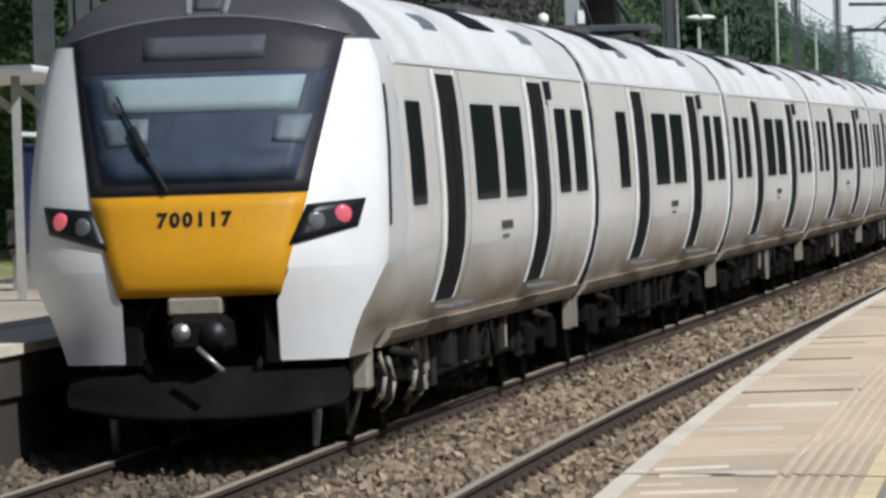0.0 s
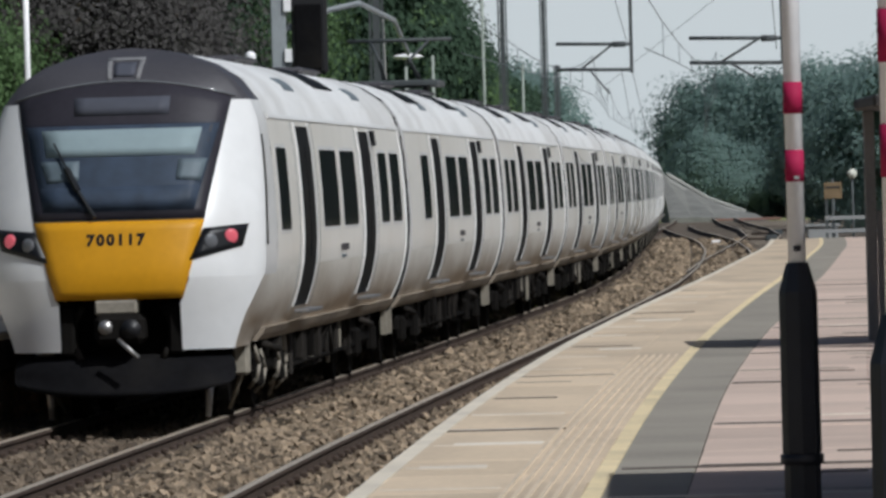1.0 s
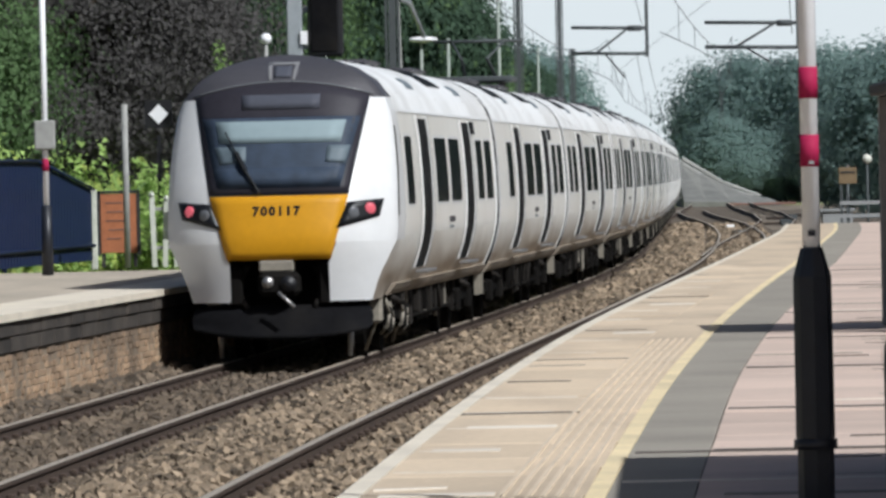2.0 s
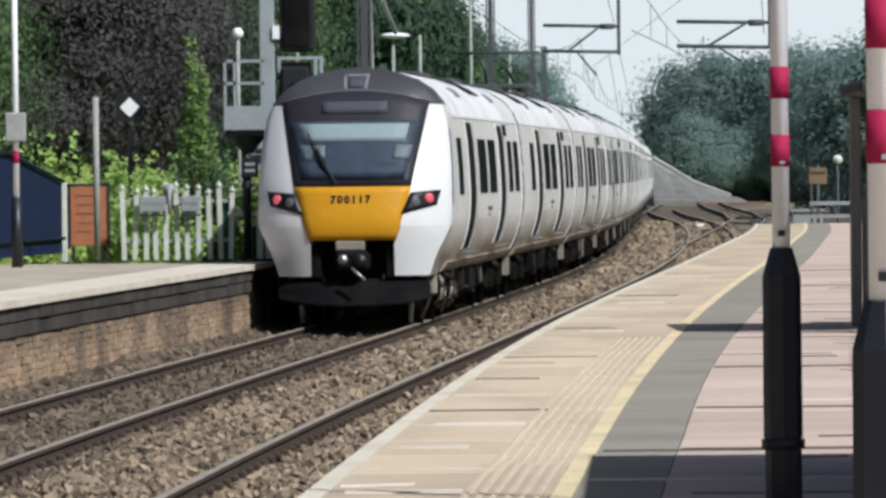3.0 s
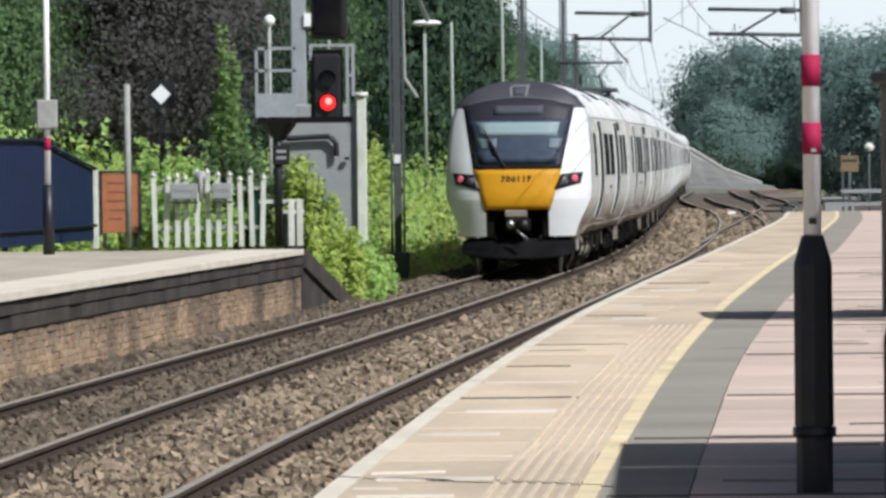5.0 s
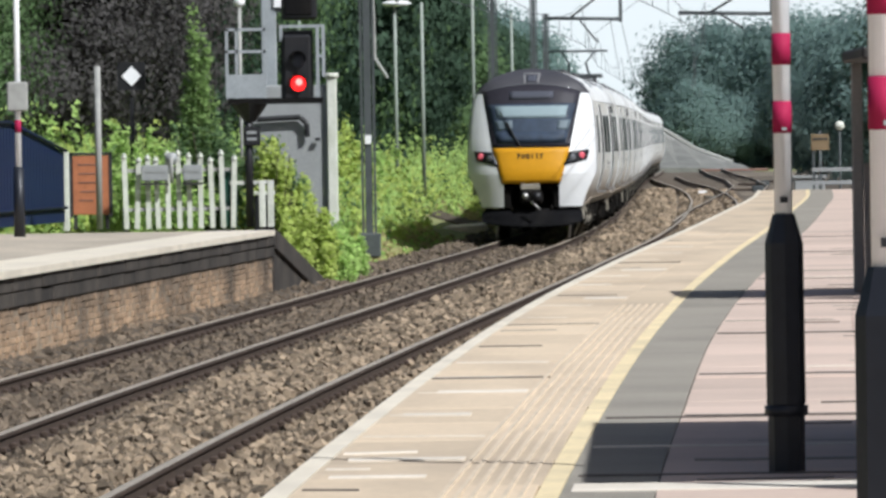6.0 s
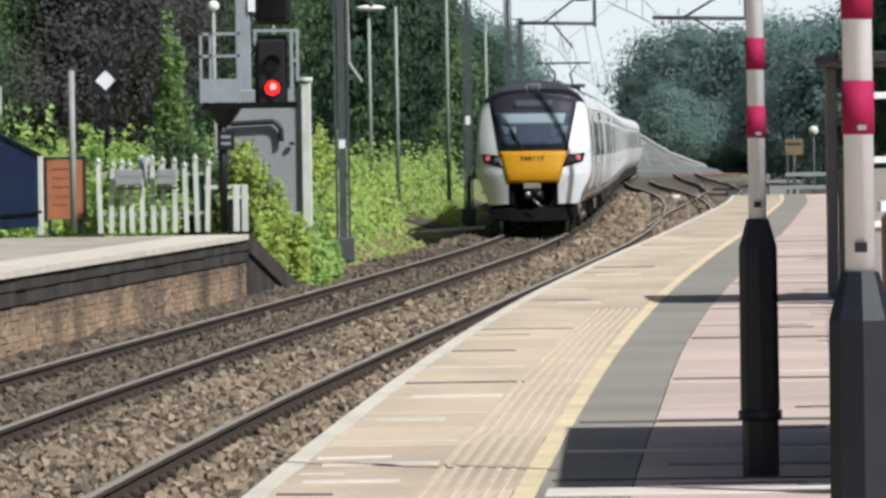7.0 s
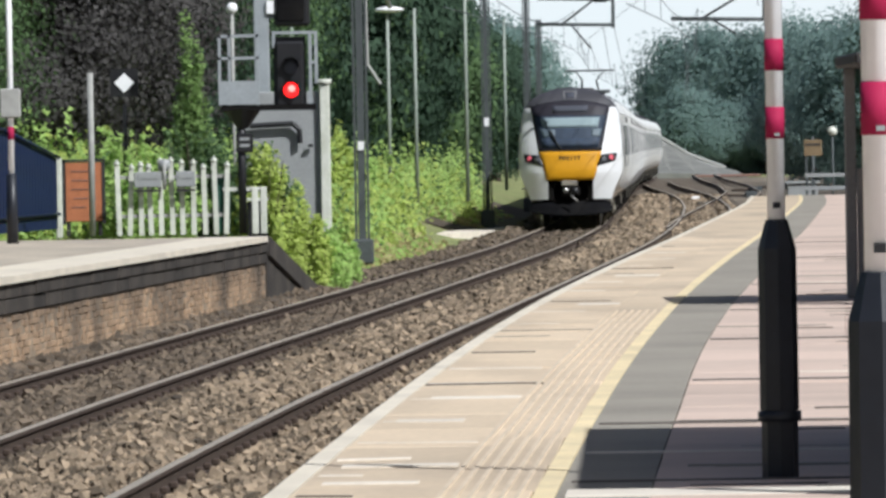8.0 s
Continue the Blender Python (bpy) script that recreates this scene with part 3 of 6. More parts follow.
    for y, z in ((LEFT_END, DECK), (LEFT_END + 9, -0.06)):
        for o, dz in ((o1 + 0.0, 0), (o1 - 0.35, 0), (o1 - 0.35, -0.28), (o1, -0.28)):
            px, py = along(y, o)
            pts.append((px, py, max(z + dz, -0.5)))
    pymesh("end_coping", pts, [(0, 1, 5, 4), (1, 2, 6, 5), (2, 3, 7, 6), (3, 0, 4, 7), (0, 3, 2, 1), (4, 5, 6, 7)], M["darkstone"], far, "dark sloping end stone")
    pts = []
    for y, z in ((LEFT_END, DECK - 0.1), (LEFT_END + 8.5, -0.2)):
        for o in (o1 - 0.1, o1 - 6):
            px, py = along(y, o)
            pts += [(px, py, z), (px, py, -0.5)]
    pymesh("end_ramp", pts, [(0, 2, 6, 4), (0, 4, 5, 1), (2, 3, 7, 6), (4, 6, 7, 5), (0, 1, 3, 2)], M["grass"], far, "earth ramp overgrown with grass")
    pts = []
    for y, z in ((LEFT_END + 0.01, DECK - 0.30), (LEFT_END + 6.6, -0.12)):
        for o in (o1 - 0.05, o1 - 0.20):
            px, py = along(y, o)
            pts += [(px, py, z), (px, py, -0.5)]
    pymesh("end_face", pts, [(0, 4, 5, 1), (2, 3, 7, 6), (0, 2, 6, 4), (0, 1, 3, 2), (4, 6, 7, 5)], M["darkstone"], far, "dark masonry under the sloping end")
    sweep("soil_strip", [(o1 - 0.12, -0.5), (o1 - 0.12, 0.0), (o1 + 0.12, -0.06), (o1 + 0.42, -0.19), (o1 + 0.42, -0.5)], 55, LEFT_END + 8, 1.5, M["earth"], 0, far, label="dark soil banked against the wall")
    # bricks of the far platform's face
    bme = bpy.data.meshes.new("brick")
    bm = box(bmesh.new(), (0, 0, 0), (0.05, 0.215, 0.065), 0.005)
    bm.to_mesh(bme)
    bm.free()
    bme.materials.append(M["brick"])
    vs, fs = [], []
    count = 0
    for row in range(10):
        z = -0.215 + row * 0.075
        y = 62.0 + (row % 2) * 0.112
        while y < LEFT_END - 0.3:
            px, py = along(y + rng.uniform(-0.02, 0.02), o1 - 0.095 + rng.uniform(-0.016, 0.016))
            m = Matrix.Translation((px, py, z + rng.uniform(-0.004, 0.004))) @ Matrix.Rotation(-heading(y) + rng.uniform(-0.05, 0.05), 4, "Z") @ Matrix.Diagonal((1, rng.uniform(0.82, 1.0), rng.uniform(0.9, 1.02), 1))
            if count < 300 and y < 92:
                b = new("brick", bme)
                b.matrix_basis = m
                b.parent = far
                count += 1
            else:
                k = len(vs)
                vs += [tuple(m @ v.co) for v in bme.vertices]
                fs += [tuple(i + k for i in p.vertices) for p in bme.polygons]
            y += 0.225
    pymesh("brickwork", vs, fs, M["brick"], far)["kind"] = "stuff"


def build_bank():
    # dark strip stands for bare soil and the train's shadow on it
    tagged(sweep("earth_strip", [(-4.7, -0.5), (-4.7, 0.40), (-3.7, 0.06), (-2.7, -0.17), (-1.7, -0.23), (-1.7, -0.5)], 184, 250, 3, M["earth"]), "bare dark earth beside the far track, the train's shadow in its colour", "ground", kind="structure")
    w = empty("concrete_path", label="pale concrete walkway leading to the track", category="path")
    top = [(-1.25, 172.5), (2.3, 186.0), (2.45, 191.0), (-0.9, 178.5)]
    vs = [(x, y, z) for z in (-0.35, -0.06) for x, y in top]
    pymesh("slab", vs, [(4, 5, 6, 7), (0, 1, 5, 4), (1, 2, 6, 5), (2, 3, 7, 6), (3, 0, 4, 7)], M["palepatch"], w)


build_ground()
build_bank()
build_tracks()
build_platforms()
build_stones()


# ---- the train ----
SEC = [(1.06, 0.76), (1.12, 0.82), (1.205, 0.95), (1.275, 1.1), (1.34, 1.3), (1.385, 1.52), (1.40, 1.75), (1.40, 1.95), (1.385, 2.3), (1.355, 2.7), (1.31, 3.02), (1.23, 3.22), (1.08, 3.42), (0.85, 3.57), (0.55, 3.68), (0.25, 3.735), (0.0, 3.75)]
_sz, _sw = np.array([p[1] for p in SEC]), np.array([p[0] for p in SEC])


def half(z):
    """Half width of the body at a height."""
    return float(np.interp(z, _sz, _sw))


def body_shell(name, y0, y1, zlo, zhi, material, parent, ny=2):
    """A band of both sides and roof between two heights, as a closed skin over the length."""
    zs = sorted({zlo, zhi, *[z for z in _sz if zlo < z < zhi]})
    ring = [(half(z), z) for z in zs]
    vs, fs = [], []
    if zhi >= 3.74:
        sec = ring + [(-w, z) for w, z in reversed(ring[:-1])]
        groups = [sec]
    else:
        groups = [ring, [(-w, z) for w, z in ring]]
    for sec in groups:
        k, base = len(sec), len(vs)
        for i in range(ny):
            y = y0 + (y1 - y0) * i / (ny - 1)
            vs += [(w, y, z) for w, z in sec]
        for i in range(ny - 1):
            for j in range(k - 1):
                a = base + i * k + j
                fs.append((a, a + k, a + k + 1, a + 1))
    ob = pymesh(name, vs, fs, material, parent, smooth=True)
    bm = bmesh.new()
    bm.from_mesh(ob.data)
    bmesh.ops.recalc_face_normals(bm, faces=bm.faces)
    bm.to_mesh(ob.data)
    bm.free()
    return ob


def side_patch(name, y0, y1, z0, z1, material, parent, side=1, off=0.008, label="", round_=0.0, nz=7):
    """A panel that follows the curve of the side, standing a little proud, with closed edges."""
    vs, fs = [], []
    zs = sorted({round(z0 + (z1 - z0) * i / (nz - 1), 3) for i in range(nz)} | {float(z) for z in _sz if z0 + 0.004 < z < z1 - 0.004})
    nz = len(zs)
    for d in (off, -0.03):
        for i, z in enumerate(zs):
            in_ = round_ if i in (0, nz - 1) else 0.0
            vs += [(side * (half(z) + d), y0 + in_, z), (side * (half(z) + d), y1 - in_, z)]
    n = nz * 2
    for i in range(nz - 1):
        a = i * 2
        fs += [(a, a + 1, a + 3, a + 2), (n + a, n + a + 2, n + a + 3, n + a + 1), (a, a + 2, n + a + 2, n + a), (a + 1, n + a + 1, n + a + 3, a + 3)]
    fs += [(0, n, n + 1, 1), (n - 2, n - 1, 2 * n - 1, 2 * n - 2)]
    if side < 0:
        fs = [tuple(reversed(f)) for f in fs]
    return pymesh(name, vs, fs, material, parent, label)


def roof_patch(name, y0, y1, x0, x1, material, parent, h=0.03, label=""):
    zr = lambda x: float(np.interp(-abs(x), [-p[0] for p in SEC[8:]], [p[1] for p in SEC[8:]]))
    vs, fs = [], []
    k = 5
    for d in (h, -0.03):
        for y in (y0, y1):
            for i in range(k):
                x = x0 + (x1 - x0) * i / (k - 1)
                vs.append((x, y, zr(x) + d))
    for i in range(k - 1):
        fs += [(i, i + 1, k + i + 1, k + i), (2 * k + i, 3 * k + i, 3 * k + i + 1, 2 * k + i + 1), (i, 2 * k + i, 2 * k + i + 1, i + 1), (k + i, k + i + 1, 3 * k + i + 1, 3 * k + i)]
    fs += [(0, k, 3 * k, 2 * k), (k - 1, 3 * k - 1, 4 * k - 1, 2 * k - 1)]
    return pymesh(name, vs, fs, material, parent, label)


CAR = 20.2
WINDOWS = [(0.85, 2.2), (2.6, 4.1), (7.4, 9.65), (10.05, 12.2), (15.5, 16.95), (17.35, 18.95)]
DOORS = [(4.95, 6.5), (13.05, 14.6)]


def bogie(parent, y):
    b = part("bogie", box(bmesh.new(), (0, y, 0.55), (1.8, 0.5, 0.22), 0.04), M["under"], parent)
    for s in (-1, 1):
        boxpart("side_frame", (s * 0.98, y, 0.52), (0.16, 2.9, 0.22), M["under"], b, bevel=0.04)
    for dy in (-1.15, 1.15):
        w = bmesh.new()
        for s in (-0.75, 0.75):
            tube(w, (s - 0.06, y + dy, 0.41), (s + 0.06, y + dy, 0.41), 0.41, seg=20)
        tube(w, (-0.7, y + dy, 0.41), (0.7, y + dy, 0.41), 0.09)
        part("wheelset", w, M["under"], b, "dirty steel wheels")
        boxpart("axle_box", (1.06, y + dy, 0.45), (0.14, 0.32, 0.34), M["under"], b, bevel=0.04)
    for dy in (-0.45, 0.45):
        tubepart("spring", (1.0, y + dy, 0.55), (1.0, y + dy, 0.86), 0.13, M["under"], b)
    tubepart("damper", (1.1, y - 0.9, 0.72), (1.1, y + 0.9, 0.62), 0.04, M["undergrey"], b)
    return b


def underframe(parent, seed, y0, y1):
    r = random.Random(seed)
    y = y0
    while y < y1:
        ln = r.uniform(0.6, 1.9)
        h = r.uniform(0.34, 0.52)
        for s in (1, -1):
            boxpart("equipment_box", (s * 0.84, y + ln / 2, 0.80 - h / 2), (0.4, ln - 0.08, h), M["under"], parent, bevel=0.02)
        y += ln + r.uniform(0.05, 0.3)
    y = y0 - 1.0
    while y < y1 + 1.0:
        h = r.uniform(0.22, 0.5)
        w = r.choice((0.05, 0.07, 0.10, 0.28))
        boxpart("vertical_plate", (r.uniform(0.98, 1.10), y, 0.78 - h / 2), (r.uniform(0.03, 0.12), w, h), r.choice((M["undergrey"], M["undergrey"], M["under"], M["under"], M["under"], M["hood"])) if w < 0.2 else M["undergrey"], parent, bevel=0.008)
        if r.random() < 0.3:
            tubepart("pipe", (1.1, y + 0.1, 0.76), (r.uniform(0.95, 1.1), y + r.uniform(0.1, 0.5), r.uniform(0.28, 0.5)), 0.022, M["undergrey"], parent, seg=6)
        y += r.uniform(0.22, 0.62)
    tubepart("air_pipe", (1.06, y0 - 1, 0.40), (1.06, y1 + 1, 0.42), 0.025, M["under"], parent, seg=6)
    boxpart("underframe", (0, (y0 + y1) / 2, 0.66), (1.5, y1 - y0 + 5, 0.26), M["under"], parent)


def car_sides(parent, wins, doors):
    for s in (1, -1):
        for a, b in wins:
            side_patch("window", a + 0.09, b - 0.09, 1.88, 2.72, M["glass_dark"], parent, s, 0.006, round_=0.05)
            side_patch("window_frame", a + 0.03, b - 0.03, 1.84, 2.76, M["white"], parent, s, 0.002, round_=0.05)
        for a, b in doors:
            d = side_patch("door", a, b, 1.06, 2.96, M["doorblack"], parent, s, 0.004, "black sliding door", nz=12)
            mid = (a + b) / 2
            side_patch("door_window", a + 0.12, mid - 0.06, 1.55, 2.75, M["doorblack"], d, s, 0.012, round_=0.04)
            side_patch("door_window", mid + 0.06, b - 0.12, 1.55, 2.75, M["doorblack"], d, s, 0.012, round_=0.04)
            boxpart("door_step", (s * 1.36, mid, 1.01), (0.16, b - a + 0.1, 0.04), M["steel"], parent, "pale metal door step", 0.008)
            for q, dy in ((a - 0.07, 0.07), (b, 0.07)):
                side_patch("door_frame", q, q + dy, 1.06, 3.0, M["white"], parent, s, 0.014, nz=10)
        side_patch("camera_pod", 14.9, 15.15, 2.80, 2.98, M["black"], parent, s, 0.05)


def carriage(name, seed, front=0.0, skip_window=False, label=""):
    c = empty(name, 0, 0, 0, label, "train carriage", "carriages of the train")
    L = CAR - 0.66
    body_shell("lower_side", front, L, 0.76, 1.50, M["lowside"], c)
    body_shell("side", front, L, 1.50, 3.02, M["side"], c)
    body_shell("roof", front, L, 3.02, 3.75, M["roofwhite"], c)
    for s in (1, -1):
        side_patch("sill", front + 0.3, L, 0.76, 0.90, M["sill"], c, s, 0.06, nz=3)
        side_patch("cant_rail", front + 0.2, L, 3.02, 3.06, M["white"], c, s, 0.012, nz=2)
    ends = (L,) if front > 0 else (0.0, L)
    for y in ends:
        ring = [(w, z) for w, z in SEC]
        vs = [(w, y, z) for w, z in ring] + [(-w, y, z) for w, z in reversed(ring[:-1])]
        pymesh("end_wall", vs, [tuple(range(len(vs)))], M["black"], c)
        side_patch("end_trim", y - 0.1 if y > 1 else 0.0, y if y > 1 else 0.1, 0.8, 3.4, M["white"], c, 1, 0.015, nz=14)
        for s in (1, -1):
            boxpart("end_skirt", (s * 1.08, y - 0.06 if y > 1 else 0.06, 0.62), (0.08, 0.07, 0.36), M["hood"], c)
    ring = [(w * 0.996, 0.70 + (z - 0.76) * 0.995) for w, z in SEC]
    ring += [(-w, z) for w, z in reversed(ring[:-1])]
    k = len(ring)
    ribs = [(L + (CAR - L) * u, 1.0 if j % 2 else 0.985) for j, u in enumerate((0.0, 0.17, 0.33, 0.5, 0.67, 0.83, 1.0))]
    vs = [(w * q, y, z) for y, q in ribs for w, z in ring]
    pymesh("gangway", vs, [(i * k + j, (i + 1) * k + j, (i + 1) * k + j + 1, i * k + j + 1) for i in range(len(ribs) - 1) for j in range(k - 1)], M["doorblack"], c, "black rubber gangway bellows")
    wins = [w for w in WINDOWS if w[0] > front + 0.6]
    if front > 0:
        wins = [(2.35, 3.62)] + [w for w in WINDOWS if w[0] > 7]
    elif skip_window:
        wins = WINDOWS[1:]
    car_sides(c, wins, DOORS)
    r = random.Random(seed + 50)
    for y in ((2.5, 10.6) if front > 0 else (4.6, 12.4)):
        if y > front + 1:
            for s in (1, -1):
                roof_patch("roof_vent", y, y + 2.3, s * 0.42, s * 1.06, M["doorblack"], c, 0.02, "dark roof panel")
    for y, ln in ((8.2, 2.2), (16.1, 2.6)):
        boxpart("roof_unit", (0, y, 3.735), (1.1, ln, 0.07), M["roofgrey"], c, "low grey air conditioning housing", 0.05)
    bogie(c, 3.4 if front == 0 else 4.0)
    bogie(c, L - 3.2)
    underframe(c, seed, 6.0, L - 5.2)
    for s in (1, -1):
        # panel seams and roof hatches
        for y in (4.55, 6.95, 12.7, 15.05):
            if y > front + 1:
                side_patch("panel_seam", y, y + 0.025, 1.0, 3.0, M["grey_panel"], c, s, 0.003, nz=10)
        for y in (6.1, 14.9):
            roof_patch("roof_hatch", y, y + 1.1, s * 0.98, s * 1.13, M["grey_panel"], c, 0.012)
    for y in (front + 1.2, 7.2, 10.1, 15.4, 18.6):
        roof_patch("roof_seam", y, y + 0.04, -1.2, 1.2, M["sill"], c, 0.006)
    boxpart("logo_bar", (half(1.62) + 0.006, 10.2, 1.64), (0.006, 1.0, 0.07), M["roofgrey"], c)
    boxpart("logo_bar", (half(1.54) + 0.006, 10.1, 1.54), (0.006, 0.6, 0.03), M["grey_panel"], c)
    return c


# nose of the leading carriage: surface y = nose(x, z)
def nose_half(z):
    return float(np.interp(z, [0.60, 0.9, 1.2, 1.55, 1.9, 2.3, 2.7, 3.02, 3.22, 3.42, 3.57, 3.68, 3.735, 3.75], [1.13, 1.22, 1.345, 1.40, 1.40, 1.385, 1.35, 1.30, 1.22, 1.05, 0.82, 0.52, 0.24, 0.02]))


def nose(x, z):
    rake = float(np.mean(np.interp([z - 0.05, z - 0.02, z + 0.02, z + 0.05], [0.2, 0.6, 1.0, 1.25, 1.45, 1.6, 2.05, 2.6, 3.2, 3.42, 3.6, 3.75], [0.27, 0.18, 0.09, 0.035, 0.0, 0.02, 0.13, 0.42, 0.78, 0.95, 1.2, 1.7])))
    return rake + 0.62 * min(1.0, abs(x) / 1.4) ** 3.2


def nose_grid(name, rows, parent, material, label="", off=0.0, thick=0.03):
    """rows: lists of (x, z) points of equal length, laid on the nose surface."""
    k, n = len(rows[0]), len(rows)
    vs = [(x, nose(x, z) - off, z) for r in rows for x, z in r]
    fs = []
    for i in range(n - 1):
        for j in range(k - 1):
            a = i * k + j
            fs.append((a, a + 1, a + k + 1, a + k))
    m = len(vs)
    vs += [(x, y + thick, z) for x, y, z in vs]
    rim = [j for j in range(k)] + [i * k + k - 1 for i in range(1, n)] + [(n - 1) * k + j for j in range(k - 2, -1, -1)] + [i * k for i in range(n - 2, 0, -1)]
    for a, b in zip(rim, rim[1:] + rim[:1]):
        fs.append((b, a, a + m, b + m))
    return pymesh(name, vs, fs, material, parent, label, True)


def trap(z0, z1, w0, w1, n=9, k=13, x0=0.0, arch=0.0):
    rows = []
    for i in range(n):
        u = i / (n - 1)
        r = []
        for j in range(k):
            t = 2 * j / (k - 1) - 1
            zt = z1 - arch * t * t
            z = z0 + (zt - z0) * u
            w = w0 + (w1 - w0) * (z - z0) / (z1 - z0)
            r.append((x0 + t * w, z))
        rows.append(r)
    return rows


def quad_rows(a, b, c, d, n=5, k=5):
    """Rows between four corners (x, z): lower a-b, upper d-c."""
    rows = []
    for i in range(n):
        u = i / (n - 1)
        r = []
        for j in range(k):
            t = j / (k - 1)
            lo = [a[q] + (b[q] - a[q]) * t for q in (0, 1)]
            hi = [d[q] + (c[q] - d[q]) * t for q in (0, 1)]
            r.append((lo[0] + (hi[0] - lo[0]) * u, lo[1] + (hi[1] - lo[1]) * u))
        rows.append(r)
    return rows


def leading_carriage():
    c = carriage("train_carriage", 1, front=2.0, label="white leading train carriage with yellow and black cab front")
    # upper front and cheeks, running back into the sides
    BACK = 2.0
    zs = [1.45, 1.52, 1.6, 1.8, 2.0, 2.2, 2.4, 2.6, 2.8, 3.0, 3.1, 3.2, 3.3, 3.4, 3.48, 3.56, 3.63, 3.69, 3.73, 3.75]
    us = np.concatenate([np.linspace(-1, 1, 33)])

    def skin(name, zlist, xs_of, material, close_side):
        vs, fs = [], []
        for z in zlist:
            w = nose_half(z)
            row = [(x, nose(x, z), z) for x in xs_of(z)]
            if close_side in (0, -1):
                y1 = nose(w, z)
                row = [(-(w + (half(max(z, 0.79)) - w) * t), y1 + (BACK - y1) * t, z) for t in (1.0, 0.75, 0.5, 0.25, 0.08)] + row
            if close_side in (0, 1):
                y1 = nose(w, z)
                row = row + [(w + (half(max(z, 0.79)) - w) * t, y1 + (BACK - y1) * t, z) for t in (0.08, 0.25, 0.5, 0.75, 1.0)]
            vs += row
            k = len(row)
        for i in range(len(zlist) - 1):
            for j in range(k - 1):
                a = i * k + j
                fs.append((a, a + 1, a + k + 1, a + k))
        return pymesh(name, vs, fs, material, c, smooth=True)

    skin("nose_shell", [z for z in zs if z <= 3.2], lambda z: [u * nose_half(z) for u in us], M["white"], 0)
    skin("cab_roof", [z for z in zs if z >= 3.2], lambda z: [u * nose_half(z) for u in us], M["roofgrey"], 0)
    low = [0.74, 0.8, 0.95, 1.1, 1.2, 1.3, 1.38, 1.452]
    for s in (1, -1):
        skin("lower_cheek", low, lambda z: [s * q for q in (np.linspace(0.60 + 0.10 * max(0.0, z - 1.2) / 0.25, nose_half(z) * (1 - 0.07 * min(1.0, max(0.0, (1.45 - z) / 0.3))), 9) if s > 0 else np.linspace(nose_half(z) * (1 - 0.07 * min(1.0, max(0.0, (1.45 - z) / 0.3))), 0.60 + 0.10 * max(0.0, z - 1.2) / 0.25, 9))], M["white"], 9)
        # bevelled, dirty corner that runs back under the cab side
        vs, k = [], 7
        for z in low:
            g = min(1.0, max(0.0, (1.45 - z) / 0.3))
            w = nose_half(z) * (1 - 0.07 * g)
            y0 = nose(w, z)
            vs += [(s * (w + (half(max(z, 0.79)) - w) * t ** (1 - 0.45 * g)), y0 + (BACK - y0) * t, z) for t in (0.0, 0.1, 0.25, 0.45, 0.65, 0.85, 1.0)]
        fs = [(i * k + j, i * k + j + 1, (i + 1) * k + j + 1, (i + 1) * k + j) for i in range(len(low) - 1) for j in range(k - 1)]
        pymesh("lower_corner", vs, fs if s > 0 else [tuple(reversed(f)) for f in fs], M["lowside"], c, "dirt-streaked lower corner", True)
        vs = []
        for z in low:
            q = 0.60 + 0.10 * max(0.0, z - 1.2) / 0.25
            vs += [(s * q, nose(q, z), z), (s * q, 1.6, z)]
        pymesh("cheek_return", vs, [(2 * i, 2 * i + 1, 2 * i + 3, 2 * i + 2) for i in range(len(low) - 1)], M["black"], c)
    nose_grid("windscreen_surround", trap(2.03, 3.40, 0.845, 1.10, 12, 17, arch=0.17), c, M["mask"], "dark windscreen surround", 0.012)
    edge = []
    for d in (0.0, 0.022):
        edge.append([(1.10 * (2 * j / 16 - 1), 3.40 + d - 0.17 * (2 * j / 16 - 1) ** 2) for j in range(17)])
    nose_grid("mask_edge", edge, c, M["lens"], "thin pale edge over the windscreen", 0.016)
    nose_grid("cab_interior", trap(2.12, 2.97, 0.745, 0.965, 8, 13), c, M["cab_in"], "dark blue cab interior behind the glass", 0.016)
    nose_grid("sun_blind", trap(2.66, 2.93, 0.74, 0.80, 4, 9), c, M["blind"], "pale lowered sun blind", 0.020)
    nose_grid("cab_panel", quad_rows((-0.72, 2.40), (-0.40, 2.43), (-0.40, 2.62), (-0.80, 2.62)), c, M["grey_panel"], "", 0.020)
    nose_grid("cab_panel", quad_rows((0.56, 2.42), (0.80, 2.40), (0.86, 2.62), (0.58, 2.62)), c, M["grey_panel"], "", 0.020)
    nose_grid("desk", trap(2.14, 2.36, 0.73, 0.79, 3, 9), c, M["cab_in"], "", 0.021)
    ws = nose_grid("windscreen", trap(2.10, 2.99, 0.76, 0.985, 8, 13), c, M["pane"], "tall tinted windscreen glass", 0.032, 0.006)
    ws.visible_shadow = False
    nose_grid("destination_display", trap(3.07, 3.25, 0.47, 0.48, 3, 9), c, M["display"], "unlit grey destination display", 0.018)
    nose_grid("yellow_panel", trap(1.25, 2.02, 0.63, 0.845, 9, 13), c, M["yellow"], "yellow warning panel", 0.014)
